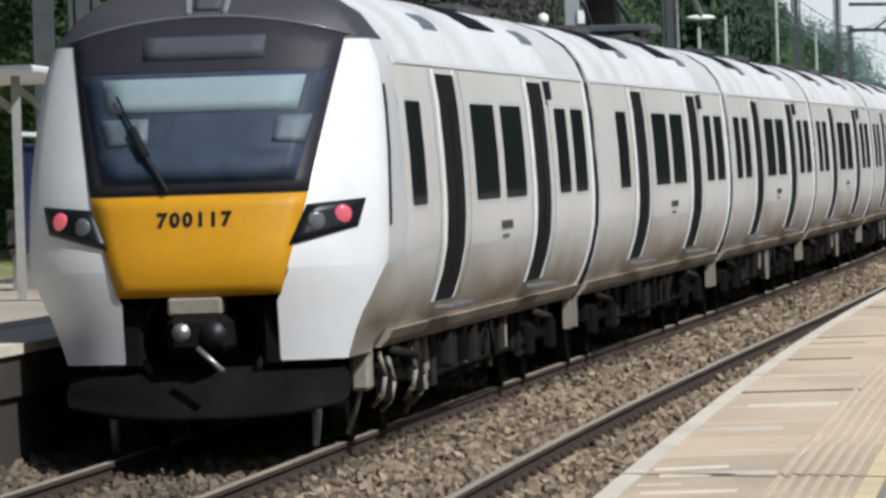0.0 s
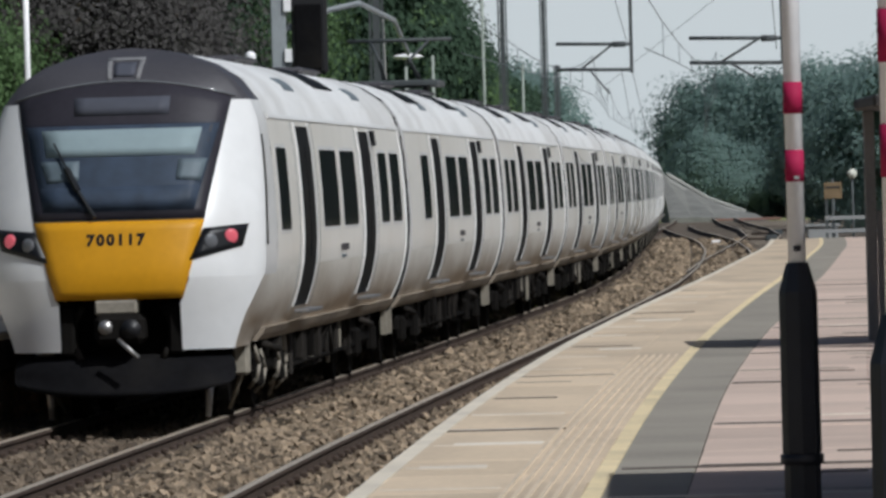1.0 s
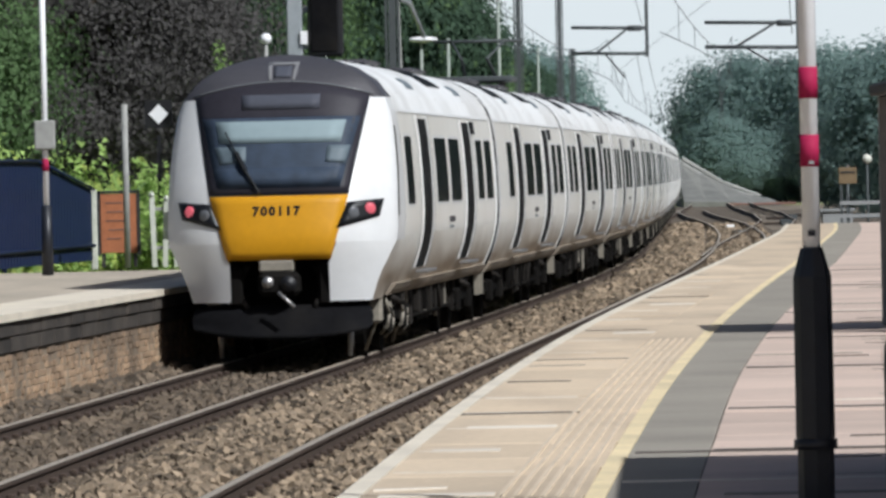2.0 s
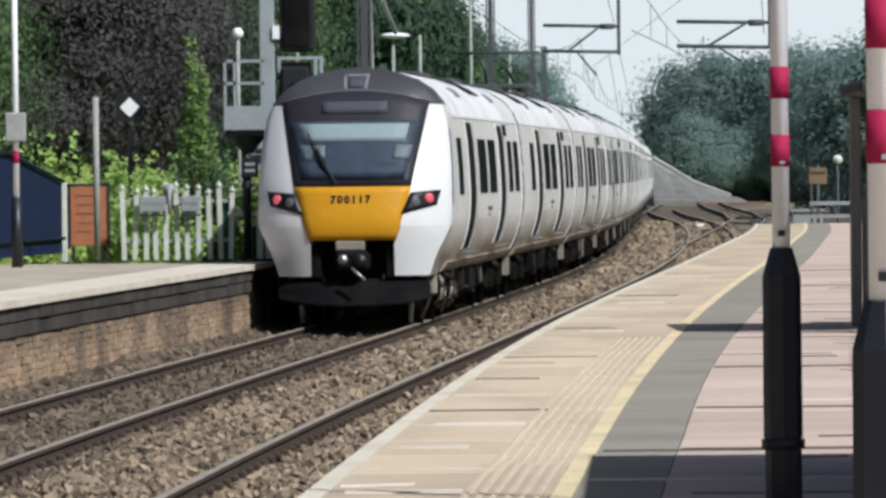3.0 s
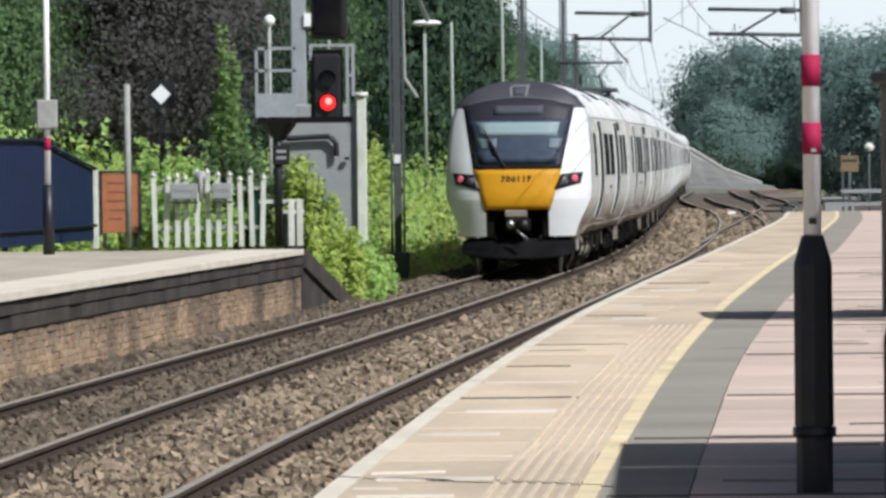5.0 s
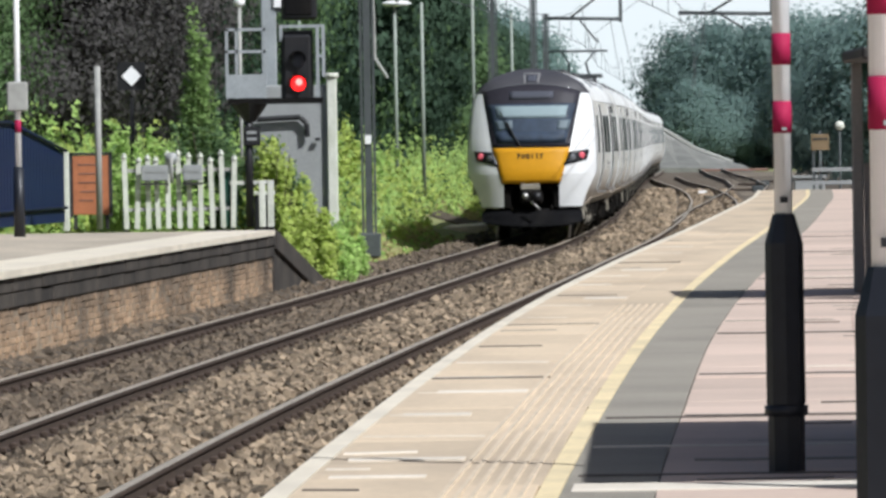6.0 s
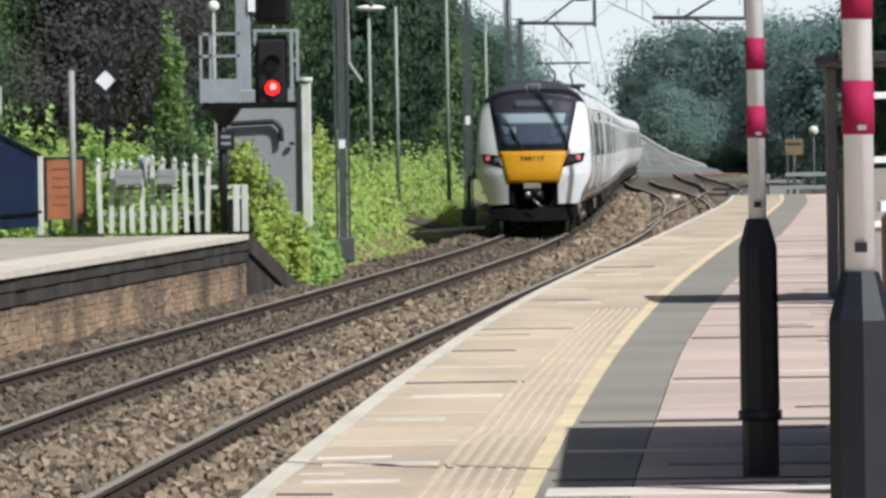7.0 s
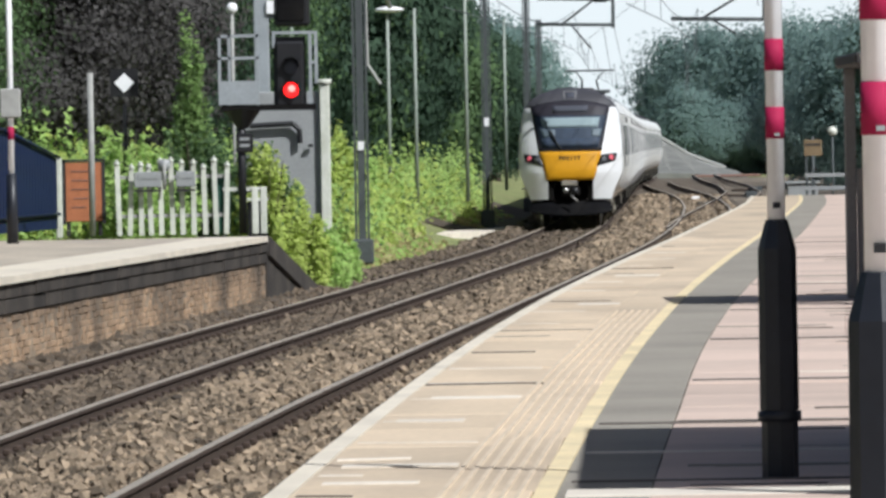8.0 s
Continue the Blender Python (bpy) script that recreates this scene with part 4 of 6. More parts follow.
    for s in (1, -1):
        hl = nose_grid("headlight", [[(s * x, z) for x, z in (r if s > 0 else reversed(r))] for r in quad_rows((0.70, 1.62), (1.20, 1.75), (1.255, 1.965), (0.835, 1.93))], c, M["black"], "dark angular headlight cluster", 0.02)
        for x, z, r, m in ((0.905, 1.80, 0.075, "lens"), (1.095, 1.845, 0.074, "taillamp")):
            bm = bmesh.new()
            y = nose(x, z) - 0.03
            bmesh.ops.create_uvsphere(bm, u_segments=14, v_segments=8, radius=r, matrix=Matrix.Translation((s * x, y + 0.01, z)) @ Matrix.Rotation(s * 0.5, 4, "Z") @ Matrix.Diagonal((1, 0.3, 1, 1)))
            part("lamp", bm, M[m], hl, "red tail lamp" if m == "taillamp" else "clear headlamp", True)
    # emblem plate above the windscreen, wiper, number
    for a, b, cc, d in (((-0.19, 3.62), (-0.14, 3.62), (-0.12, 3.42), (-0.16, 3.42)), ((0.14, 3.62), (0.19, 3.62), (0.16, 3.42), (0.12, 3.42)), ((-0.19, 3.62), (0.19, 3.62), (0.19, 3.655), (-0.19, 3.655))):
        pts = (d, cc, b, a) if a[1] > d[1] else (a, b, cc, d)
        nose_grid("emblem_frame", quad_rows(*pts), c, M["emblem"], "pale grey shield-shaped outline", 0.012)
    nose_grid("emblem_plate", quad_rows((-0.10, 3.46), (0.10, 3.46), (0.11, 3.60), (-0.11, 3.60)), c, M["display"], "", 0.012)
    p = [(-0.66, 2.80), (-0.52, 2.55), (-0.40, 2.33), (-0.22, 2.06)]
    bm = bmesh.new()
    for (xa, za), (xb, zb), r in zip(p, p[1:], (0.012, 0.035, 0.02)):
        tube(bm, (xa, nose(xa, za) - 0.06, za), (xb, nose(xb, zb) - 0.06, zb), r, seg=6)
    part("wiper", bm, M["black"], c)
    cu = bpy.data.curves.new("fleet_number", "FONT")
    cu.body, cu.size, cu.align_x, cu.extrude, cu.offset = "700117", 0.15, "CENTER", 0.002, 0.008
    cu.space_character = 1.32
    tx = new("fleet_number", cu)
    cu.materials.append(M["black"])
    tx.parent = c
    tx.matrix_basis = pose(-0.02, nose(0, 1.79) - 0.016, 1.79, 75, 0, 0)
    # sanding gear and pipes round the leading bogie
    for s in (1, -1):
        for y in (2.0, 6.1):
            sb = boxpart("sand_box", (s * 1.0, y, 0.60), (0.16, 0.26, 0.34), M["hood"], c, "dusty sand box", 0.03)
            tubepart("sand_pipe", (s * 1.0, y, 0.45), (s * 0.84, y + 0.3, 0.09), 0.022, M["hood"], sb, seg=6)
        for y, z in ((2.5, 0.72), (3.1, 0.66), (4.7, 0.70), (5.3, 0.64)):
            bm = bmesh.new()
            run = [(s * 1.08, y, z), (s * 1.12, y + 0.08, z - 0.2), (s * 1.10, y + 0.02, z - 0.34), (s * 1.0, y + 0.2, z - 0.44)]
            for p, q in zip(run, run[1:]):
                tube(bm, p, q, 0.020, seg=6)
            part("brake_pipe", bm, M["hood"], c, "pale dusty hose", True)
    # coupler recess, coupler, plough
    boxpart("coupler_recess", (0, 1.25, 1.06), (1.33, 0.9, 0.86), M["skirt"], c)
    boxpart("coupler_hood", (-0.03, 0.16, 1.175), (0.42, 0.3, 0.14), M["hood"], c, "grey coupler hood", 0.02)
    cp = part("coupler", tube(box(bmesh.new(), (0, 0.2, 0.96), (0.5, 0.5, 0.30), 0.06), (0, 0.4, 0.95), (0, 1.2, 0.95), 0.13), M["under"], c, "dark steel automatic coupler")
    tubepart("coupler_face", (-0.13, -0.06, 0.98), (-0.13, 0.0, 0.98), 0.072, M["steel"], cp)
    tubepart("coupler_face", (0.12, -0.07, 0.96), (0.12, 0.0, 0.96), 0.10, M["signalblack"], cp)
    tubepart("coupler_arm", (0.0, -0.12, 0.86), (0.2, -0.16, 0.68), 0.022, M["steel"], cp)
    for s in (1, -1):
        bm = bmesh.new()
        hose = [(s * (0.40 + 0.10 * math.sin(3.1 * u)), 0.34 - 0.12 * u, 1.18 - 0.52 * u) for u in (0, 0.2, 0.4, 0.6, 0.8, 1.0)]
        for p, q in zip(hose, hose[1:]):
            tube(bm, p, q, 0.035, seg=8)
        part("jumper_hose", bm, M["undergrey"], c, "dusty rubber hose", True)
        boxpart("anticlimber", (s * 0.54, 0.3, 0.95), (0.16, 0.25, 0.5), M["under"], c, bevel=0.03)
    vs, fs = [], []
    k = 21
    for z, w, dy, up in ((0.70, 1.00, 0.16, 0.0), (0.64, 1.08, 0.02, 0.0), (0.50, 1.10, -0.05, 0.03), (0.36, 1.09, -0.10, 0.09), (0.325, 1.07, -0.16, 0.11), (0.29, 1.03, -0.12, 0.12)):
        for i in range(k):
            x = -w + 2 * w * i / (k - 1)
            vs.append((x, dy + 0.12 + 0.50 * (abs(x) / 1.25) ** 3, z + up * (abs(x) / 1.1) ** 2.5))
    for i in range(5):
        for j in range(k - 1):
            a = i * k + j
            fs.append((a, a + k, a + k + 1, a + 1))
    m = len(vs)
    vs += [(x, y + 0.05, z) for x, y, z in vs]
    fs += [tuple(q + m for q in reversed(f)) for f in fs]
    pymesh("plough_skirt", vs, fs, M["skirt"], c, "dark curved plough skirt", True)
    for s in (1, -1):
        tubepart("guard_iron", (s * 0.80, 0.75, 0.5), (s * 0.78, 0.72, 0.06), 0.05, M["steel"], c, r1=0.03, seg=6)
        vs = []
        for i in range(9):
            z = 1.75 + 1.1 * i / 8
            w = nose_half(z)
            for dy in (0.10, 0.24):
                vs.append((s * (w + 0.008), nose(w, z) + dy, z))
        pymesh("cab_door_gap", vs, [(2 * i, 2 * i + 1, 2 * i + 3, 2 * i + 2) if s > 0 else (2 * i, 2 * i + 2, 2 * i + 3, 2 * i + 1) for i in range(8)], M["black"], c, "black cab door handle recess")
    return c


TRAIN = [leading_carriage()]
plain = carriage("train_carriage", 2, label="white train carriage with black doors and grimy lower sides")
second = carriage("train_carriage", 3, skip_window=True, label="white train carriage with a blank panel beside its end window")
TRAIN.append(second)
TRAIN.append(plain)
TRAIN += [copy_thing(plain, Matrix()) for _ in range(9)]


def pantograph(c, y):
    p = part("pantograph", box(bmesh.new(), (0, y, 3.90), (1.3, 1.6, 0.10), 0.02), M["mast"], c, "raised grey pantograph")
    for s in (-0.45, 0.45):
        tubepart("lower_arm", (s * 0.6, y + 0.6, 3.98), (s * 0.5, y - 0.9, 4.25), 0.03, M["mast"], p)
        tubepart("upper_arm", (s * 0.5, y - 0.9, 4.25), (s, y + 0.2, 4.56), 0.022, M["mast"], p)
        tubepart("insulator", (s, y - 0.5, 3.75), (s, y - 0.5, 3.95), 0.06, M["roofgrey"], p)
    tubepart("contact_strip", (-0.8, y + 0.2, 4.58), (0.8, y + 0.2, 4.58), 0.03, M["mast"], p)


pantograph(second, 17.5)


# ---- near platform: lamp posts, shelters, signs ----
def banded_post(x, y, top=5.2, label=""):
    p = empty("platform_lamp_post", x, y, DECK, label, "lamp post", "banded platform lamp posts")
    tubepart("tube", (0, 0, 0.9), (0, 0, top - DECK), 0.034, M["polewhite"], p, "white painted steel tube", seg=20)
    for z0, z1 in ((1.295, 1.415), (1.555, 1.675)):
        tubepart("band", (0, 0, z0), (0, 0, z1), 0.0365, M["pinkband"], p, "magenta reflective band", seg=20)
    bm = bmesh.new()
    tube(bm, (0, 0, 0.26), (0, 0, 0.875), 0.075, 0.073, 8)
    tube(bm, (0, 0, 0.875), (0, 0, 0.985), 0.073, 0.042, 8)
    tube(bm, (0, 0, 0.0), (0, 0, 0.26), 0.070, 0.070, 8)
    part("sleeve", bm, M["sleeve"], p, "black octagonal lower sleeve")
    tubepart("collar", (0, 0, 0.215), (0, 0, 0.255), 0.083, M["sleeve"], p, seg=8)
    boxpart("plate", (0, -0.036, 1.04), (0.028, 0.006, 0.022), M["signalblack"], p)
    boxpart("sticker", (0.006, -0.036, 1.31), (0.02, 0.004, 0.012), M["boxgrey"], p)
    boxpart("lamp_head", (-0.35, 0, top - DECK), (0.9, 0.2, 0.1), M["galv"], p, bevel=0.03)
    return p


banded_post(1.27, 25.9, label="white platform lamp post with magenta bands and black sleeve")
banded_post(0.982, 15.32, label="white platform lamp post with magenta bands, scuffed above its black sleeve")


def waiting_shelter(x0, x1, y0, y1, top, label):
    s = empty("waiting_shelter", x0, y0, DECK, label, "shelter", "waiting shelters")
    h, w, d = top - DECK, x1 - x0, y1 - y0
    for px in (0.05, w - 0.05):
        n = max(2, int(d / 1.4) + 1)
        for i in range(n):
            py = 0.05 + (d - 0.1) * i / (n - 1)
            boxpart("post", (px, py, h / 2), (0.09, 0.09, h), M["stucco"], s, bevel=0.01)
    boxpart("roof", (w / 2, d / 2, h + 0.05), (w + 0.12, d + 0.1, 0.10), M["darkwood"], s, "dark flat roof", 0.02)
    boxpart("back_wall", (w - 0.12, d / 2, h / 2), (0.05, d - 0.2, h), M["stucco"], s)
    boxpart("end_panel", (w / 2, 0.06, 0.55), (w - 0.2, 0.04, 1.0), M["stucco"], s)
    boxpart("end_panel", (w / 2, d - 0.06, 0.55), (w - 0.2, 0.04, 1.0), M["stucco"], s)
    for z in (0.62, 1.12, 1.62):
        boxpart("rail", (w / 2, 0.03, z), (w - 0.1, 0.03, 0.05), M["polewhite"], s)
    boxpart("bench", (w - 0.45, d / 2, 0.45), (0.4, d - 0.8, 0.05), M["darkwood"], s, bevel=0.01)
    for py in (0.6, d - 0.6):
        boxpart("bench_leg", (w - 0.45, py, 0.21), (0.3, 0.06, 0.43), M["darkwood"], s)
    return s


waiting_shelter(3.27, 4.8, 52.7, 55.3, 2.78, "grey waiting shelter with white glazing rails on the near platform")
waiting_shelter(1.95, 3.93, 24.0, 29.2, 2.80, "grey waiting shelter with a dark flat roof near the lamp post").rotation_euler = (0, 0, radians(-1.64))
hp = empty("help_point", 1.52, 20.0, DECK, "yellow help point cabinet on a grey post", "help point")
boxpart("post", (0, 0, 0.35), (0.08, 0.08, 0.7), M["galv"], hp)
boxpart("cabinet", (0, 0, 0.86), (0.34, 0.16, 0.42), M["yboard"], hp, "yellow painted cabinet", 0.02)
boxpart("rim", (0, 0, 1.085), (0.36, 0.18, 0.03), M["polewhite"], hp)


def far_signs():
    s = empty("warning_sign", 9.06, 166, -0.3, "yellow warning board on a dark post past the platform end", "sign")
    tubepart("post", (0, 0.03, 0), (0, 0.03, 2.6), 0.04, M["mast"], s)
    boxpart("board", (0, 0, 2.32), (0.44, 0.03, 0.4), M["yboard"], s, bevel=0.01)
    boxpart("writing_bar", (0, -0.02, 2.4), (0.36, 0.008, 0.05), M["darkwood"], s)
    boxpart("leg", (-0.16, 0.03, 1.05), (0.06, 0.05, 2.1), M["mast"], s)
    m = empty("round_marker", 9.66, 168, -0.3, "round white marker on a thin post", "marker")
    tubepart("post", (0, 0.03, 0), (0, 0.03, 2.7), 0.03, M["mast"], m)
    tubepart("disc", (0, -0.015, 2.72), (0, 0.015, 2.72), 0.12, M["picket"], m, seg=20)
    c = empty("relay_cabinet", 8.9, 168, -0.3, "dark grey trackside cabinet past the platform end", "cabinet")
    boxpart("body", (0, 0.3, 0.72), (0.75, 0.6, 1.44), M["boxgrey"], c, bevel=0.02)
    boxpart("lid", (0, 0.3, 1.47), (0.85, 0.7, 0.06), M["boxgrey"], c)
    f = empty("end_barrier", 8.6, PLAT_END + 0.3, DECK - 0.2, "pale horizontal rail barrier across the platform end", "barrier")
    for i in range(4):
        boxpart("post", (0.2 + i * 0.9, 0, 0.3), (0.08, 0.08, 1.0), M["mast"], f)
    for z in (0.35, 0.66):
        boxpart("rail", (1.6, -0.05, z), (3.2, 0.05, 0.09), M["boxgrey"], f)


far_signs()


# ---- far platform: fence, sign, pickets, signal ----
def navy_fence():
    f = empty("metal_fence", 0, 0, DECK, "dark navy metal fence sloping down towards its end post", "fence")
    a, b = Vector((-8.9, 82.0)), Vector((-6.28, 110.2))
    n = 96
    pm = bpy.data.meshes.new("pale")
    bm = box(bmesh.new(), (0, 0, 0.5), (0.02, 0.24, 1.0), 0.004)
    bm.to_mesh(pm)
    bm.free()
    pm.materials.append(M["navy"])
    rz = -math.atan2((b - a).x, (b - a).y)
    for i in range(n):
        u = (i + 0.5) / n
        p = a.lerp(b, u)
        h = 1.66 if u < 0.80 else 1.66 - 0.45 * (u - 0.80) / 0.20
        q = new("pale", pm)
        q.matrix_basis = Matrix.Translation((p.x, p.y, 0.06)) @ Matrix.Rotation(rz, 4, "Z") @ Matrix.Diagonal((1, 1, h - 0.06, 1))
        q.parent = f
    d = (b - a).normalized()
    for u0, u1, z0, z1 in ((0, 0.8, 1.67, 1.67), (0.8, 1.0, 1.67, 1.22), (0, 1.0, 0.30, 0.30)):
        p, q = a.lerp(b, u0), a.lerp(b, u1)
        tubepart("top_rail" if z0 > 1 else "bottom_rail", (p.x + 0.04, p.y, z0), (q.x + 0.04, q.y, z1), 0.03, M["navy"], f, seg=6)
    for u in (0.1, 0.3, 0.5, 0.7):
        p = a.lerp(b, u)
        boxpart("post", (p.x - 0.06, p.y, 0.8), (0.08, 0.08, 1.6), M["navy"], f)
    e = empty("fence_post", b.x + 0.02, b.y + 0.2, DECK, "pale painted post at the end of the fence", "post")
    boxpart("shaft", (0, 0, 0.56), (0.11, 0.11, 1.32), M["picket"], e, bevel=0.02)
    boxpart("bracket", (0, -0.02, 0.95), (0.3, 0.06, 0.06), M["picket"], e)


def left_lamp_post():
    p = empty("platform_lamp_post", -6.21, 97.6, DECK, "white lamp post with a dark sleeve and a small speaker box", "lamp post", "banded platform lamp posts")
    tubepart("tube", (0, 0, 0.9), (0, 0, 5.2), 0.045, M["polewhite"], p)
    tubepart("sleeve", (0, 0, 0), (0, 0, 1.0), 0.085, M["sleeve"], p, "black lower sleeve", 0.075, 8)
    tubepart("band", (0, 0, 1.5), (0, 0, 1.68), 0.048, M["pinkband"], p, "magenta band")
    boxpart("speaker_box", (0, -0.05, 2.02), (0.30, 0.16, 0.42), M["concrete"], p, "dull grey speaker box", 0.02)
    boxpart("lamp_head", (0.3, 0, 5.2), (0.8, 0.2, 0.1), M["galv"], p, bevel=0.03)


def notice_board():
    s = empty("notice_board", -5.62, 106.0, DECK, "weathered orange notice board on short legs", "sign")
    boxpart("board", (0, 0, 0.68), (0.57, 0.05, 0.93), M["orange"], s, bevel=0.01)
    for q in (-0.31, 0.31):
        boxpart("frame", (q, 0.0, 0.68), (0.05, 0.07, 1.0), M["darkwood"], s)
        boxpart("leg", (q * 0.8, 0.03, 0.1), (0.06, 0.06, 0.22), M["darkwood"], s)
    boxpart("frame", (0, 0.0, 1.17), (0.66, 0.07, 0.04), M["darkwood"], s)
    for i, (w, x) in enumerate(((0.34, -0.03), (0.38, 0.0), (0.30, -0.05), (0.36, 0.02), (0.22, -0.08))):
        boxpart("writing_bar", (x, -0.028, 1.0 - i * 0.14), (w, 0.006, 0.022), M["rustwood"], s)
    p = empty("bare_post", -5.42, 104.6, DECK, "slim grey steel post", "post")
    tubepart("shaft", (0, 0, 0), (0, 0, 2.52), 0.05, M["concrete"], p)
    d = empty("diamond_sign", -5.24, 112.0, 0.5, "white diamond sign on a black board", "sign")
    boxpart("post", (0, 0.05, 1.2), (0.07, 0.06, 2.6), M["signalblack"], d)
    boxpart("board", (0, 0.02, 2.85), (0.46, 0.03, 0.46), M["signalblack"], d)
    boxpart("diamond", (0, -0.005, 2.85), (0.235, 0.012, 0.235), M["polewhite"], d, rot=Matrix.Rotation(radians(45), 3, "Y"))


def picket_fence():
    f = empty("picket_fence", -4.98, 104.3, DECK, "white weathered picket fence at the platform end", "fence")
    pm = bpy.data.meshes.new("picket")
    bm = bmesh.new()
    box(bm, (0, 0, 0.55), (0.078, 0.025, 1.1), 0.004)
    tube(bm, (0, 0, 1.1), (0, 0, 1.17), 0.055, 0.008, 4)
    bm.to_mesh(pm)
    bm.free()
    pm.materials.append(M["picket"])
    r = random.Random(8)
    for i in range(11):
        q = new("picket", pm)
        q.matrix_basis = pose(i * 0.163 + r.uniform(-0.015, 0.015), r.uniform(-0.01, 0.01), 0, 0, r.uniform(-2.0, 2.0), 0) @ Matrix.Diagonal((1, 1, r.uniform(0.93, 1.04), 1))
        q.parent = f
    for z in (0.3, 0.9):
        boxpart("rail", (0.8, 0.05, z), (1.75, 0.04, 0.055), M["concrete"], f)
    boxpart("gate_rail", (1.9, 0.02, 0.69), (0.62, 0.04, 0.06), M["picket"], f)
    for x in (2.08, 2.21):
        boxpart("gate_post", (x, 0, 0.36), (0.10, 0.08, 0.72), M["picket"], f, bevel=0.01)
    n = empty("name_board", -4.3, 104.18, DECK, "grey arched notice boards fixed to the picket fence", "sign")
    for x, w in ((-0.24, 0.42), (0.34, 0.30)):
        boxpart("panel", (x, 0, 0.86), (w, 0.03, 0.24), M["boxgrey"], n, bevel=0.01)
        boxpart("writing_bar", (x, -0.02, 0.90), (w * 0.7, 0.006, 0.06), M["boxgrey"], n)
        boxpart("shelf", (x, -0.03, 0.69), (w, 0.08, 0.035), M["darkwood"], n)
    tubepart("arch", (0.02, -0.015, 1.08), (0.02, 0.015, 1.08), 0.10, M["boxgrey"], n, seg=20)
    tubepart("arch_stay", (0.02, 0, 0.7), (0.02, 0, 1.1), 0.03, M["concrete"], n)
    b = empty("litter_bin", -3.42, 104.5, DECK, "small dark green bin behind the fence", "bin")
    boxpart("body", (0, 0.2, 0.45), (0.24, 0.3, 0.9), mat("bin_green", (0.02, 0.09, 0.06), 0.5, var=0.2), b, bevel=0.03)
    k = empty("trackside_box", -2.62, 106.0, -0.3, "low black trackside box with a white lid edge", "cabinet")
    boxpart("body", (-0.3, 0, 0.85), (0.3, 0.4, 1.7), M["signalblack"], k, bevel=0.02)
    boxpart("lid", (-0.3, 0, 1.73), (0.34, 0.44, 0.05), M["picket"], k)


def signal():
    s = empty("colour_light_signal", -3.09, 104.3, DECK, "black signal showing red with a railed service platform", "railway signal")
    tubepart("post", (0, 0, 0), (0, 0, 1.95), 0.065, M["signalblack"], s, "black signal post")
    pl = boxpart("number_plate", (0.05, -0.09, 1.40), (0.26, 0.03, 0.30), M["signalblack"], s, "black plate", 0.02)
    for z in (1.46, 1.36):
        boxpart("plate_bar", (0.05, -0.11, z), (0.15, 0.006, 0.045), M["boxgrey"], pl)
    bm = bmesh.new()
    tube(bm, (0.02, 0, 1.62), (0.02, 0, 1.92), 0.08, 0.30, 8)
    part("bracket", bm, M["signalblack"], s)
    boxpart("floor", (0.42, 0.1, 1.94), (1.45, 0.7, 0.09), M["skirt"], s, "dark service floor")
    hd = boxpart("signal_head", (0.76, -0.12, 2.44), (0.44, 0.2, 1.02), M["signalblack"], s, "black signal head", 0.04)
    boxpart("backboard", (0.76, 0.0, 2.46), (0.50, 0.03, 1.12), M["signalblack"], hd, bevel=0.01)
    for z, m in ((2.20, "redlamp"), (2.56, "display")):
        bm = bmesh.new()
        bmesh.ops.create_uvsphere(bm, u_segments=18, v_segments=10, radius=0.115, matrix=Matrix.Translation((0.78, -0.22, z)) @ Matrix.Diagonal((1, 0.35, 1, 1)))
        part("lamp", bm, M[m], hd, "glowing red aspect" if m == "redlamp" else "unlit aspect", True)
        if m == "redlamp":
            bm = bmesh.new()
            bmesh.ops.create_uvsphere(bm, u_segments=14, v_segments=8, radius=0.055, matrix=Matrix.Translation((0.79, -0.25, z + 0.02)) @ Matrix.Diagonal((1, 0.35, 1, 1)))
            part("lamp_core", bm, M["redcore"], hd, "bright centre of the red aspect", True)
        bm = bmesh.new()
        for i in range(12):
            a0, a1 = math.pi * i / 12, math.pi * (i + 1) / 12
            p = [(0.78 + 0.14 * math.cos(a), y, z + 0.14 * math.sin(a)) for a in (a0, a1) for y in (-0.20, -0.42)]
            bm.faces.new([bm.verts.new(q) for q in (p[0], p[1], p[3], p[2])])
        part("hood", bm, M["signalblack"], hd)
    # cage
    for x in (-0.31, -0.16, 0.27):
        boxpart("cage_post", (x, -0.25, 2.52), (0.045, 0.045, 1.08), M["galv"], s)
    for z in (3.04, 2.70):
        boxpart("cage_rail", (-0.02, -0.25, z), (0.62, 0.045, 0.045), M["galv"], s)
    boxpart("kick_panel", (-0.02, -0.26, 2.17), (0.62, 0.02, 0.36), M["galv"], s, "galvanised kick panel")
    for x, z0, z1 in ((1.08, 1.88, 3.08), (1.17, 2.3, 3.1), (0.52, 2.85, 3.1)):
        boxpart("cage_post", (x, -0.1, (z0 + z1) / 2), (0.05, 0.05, z1 - z0), M["galv"], s)
    boxpart("cage_rail", (0.84, -0.1, 3.08), (0.68, 0.045, 0.045), M["galv"], s)
    boxpart("cage_rail", (1.12, -0.1, 2.62), (0.14, 0.045, 0.045), M["galv"], s)


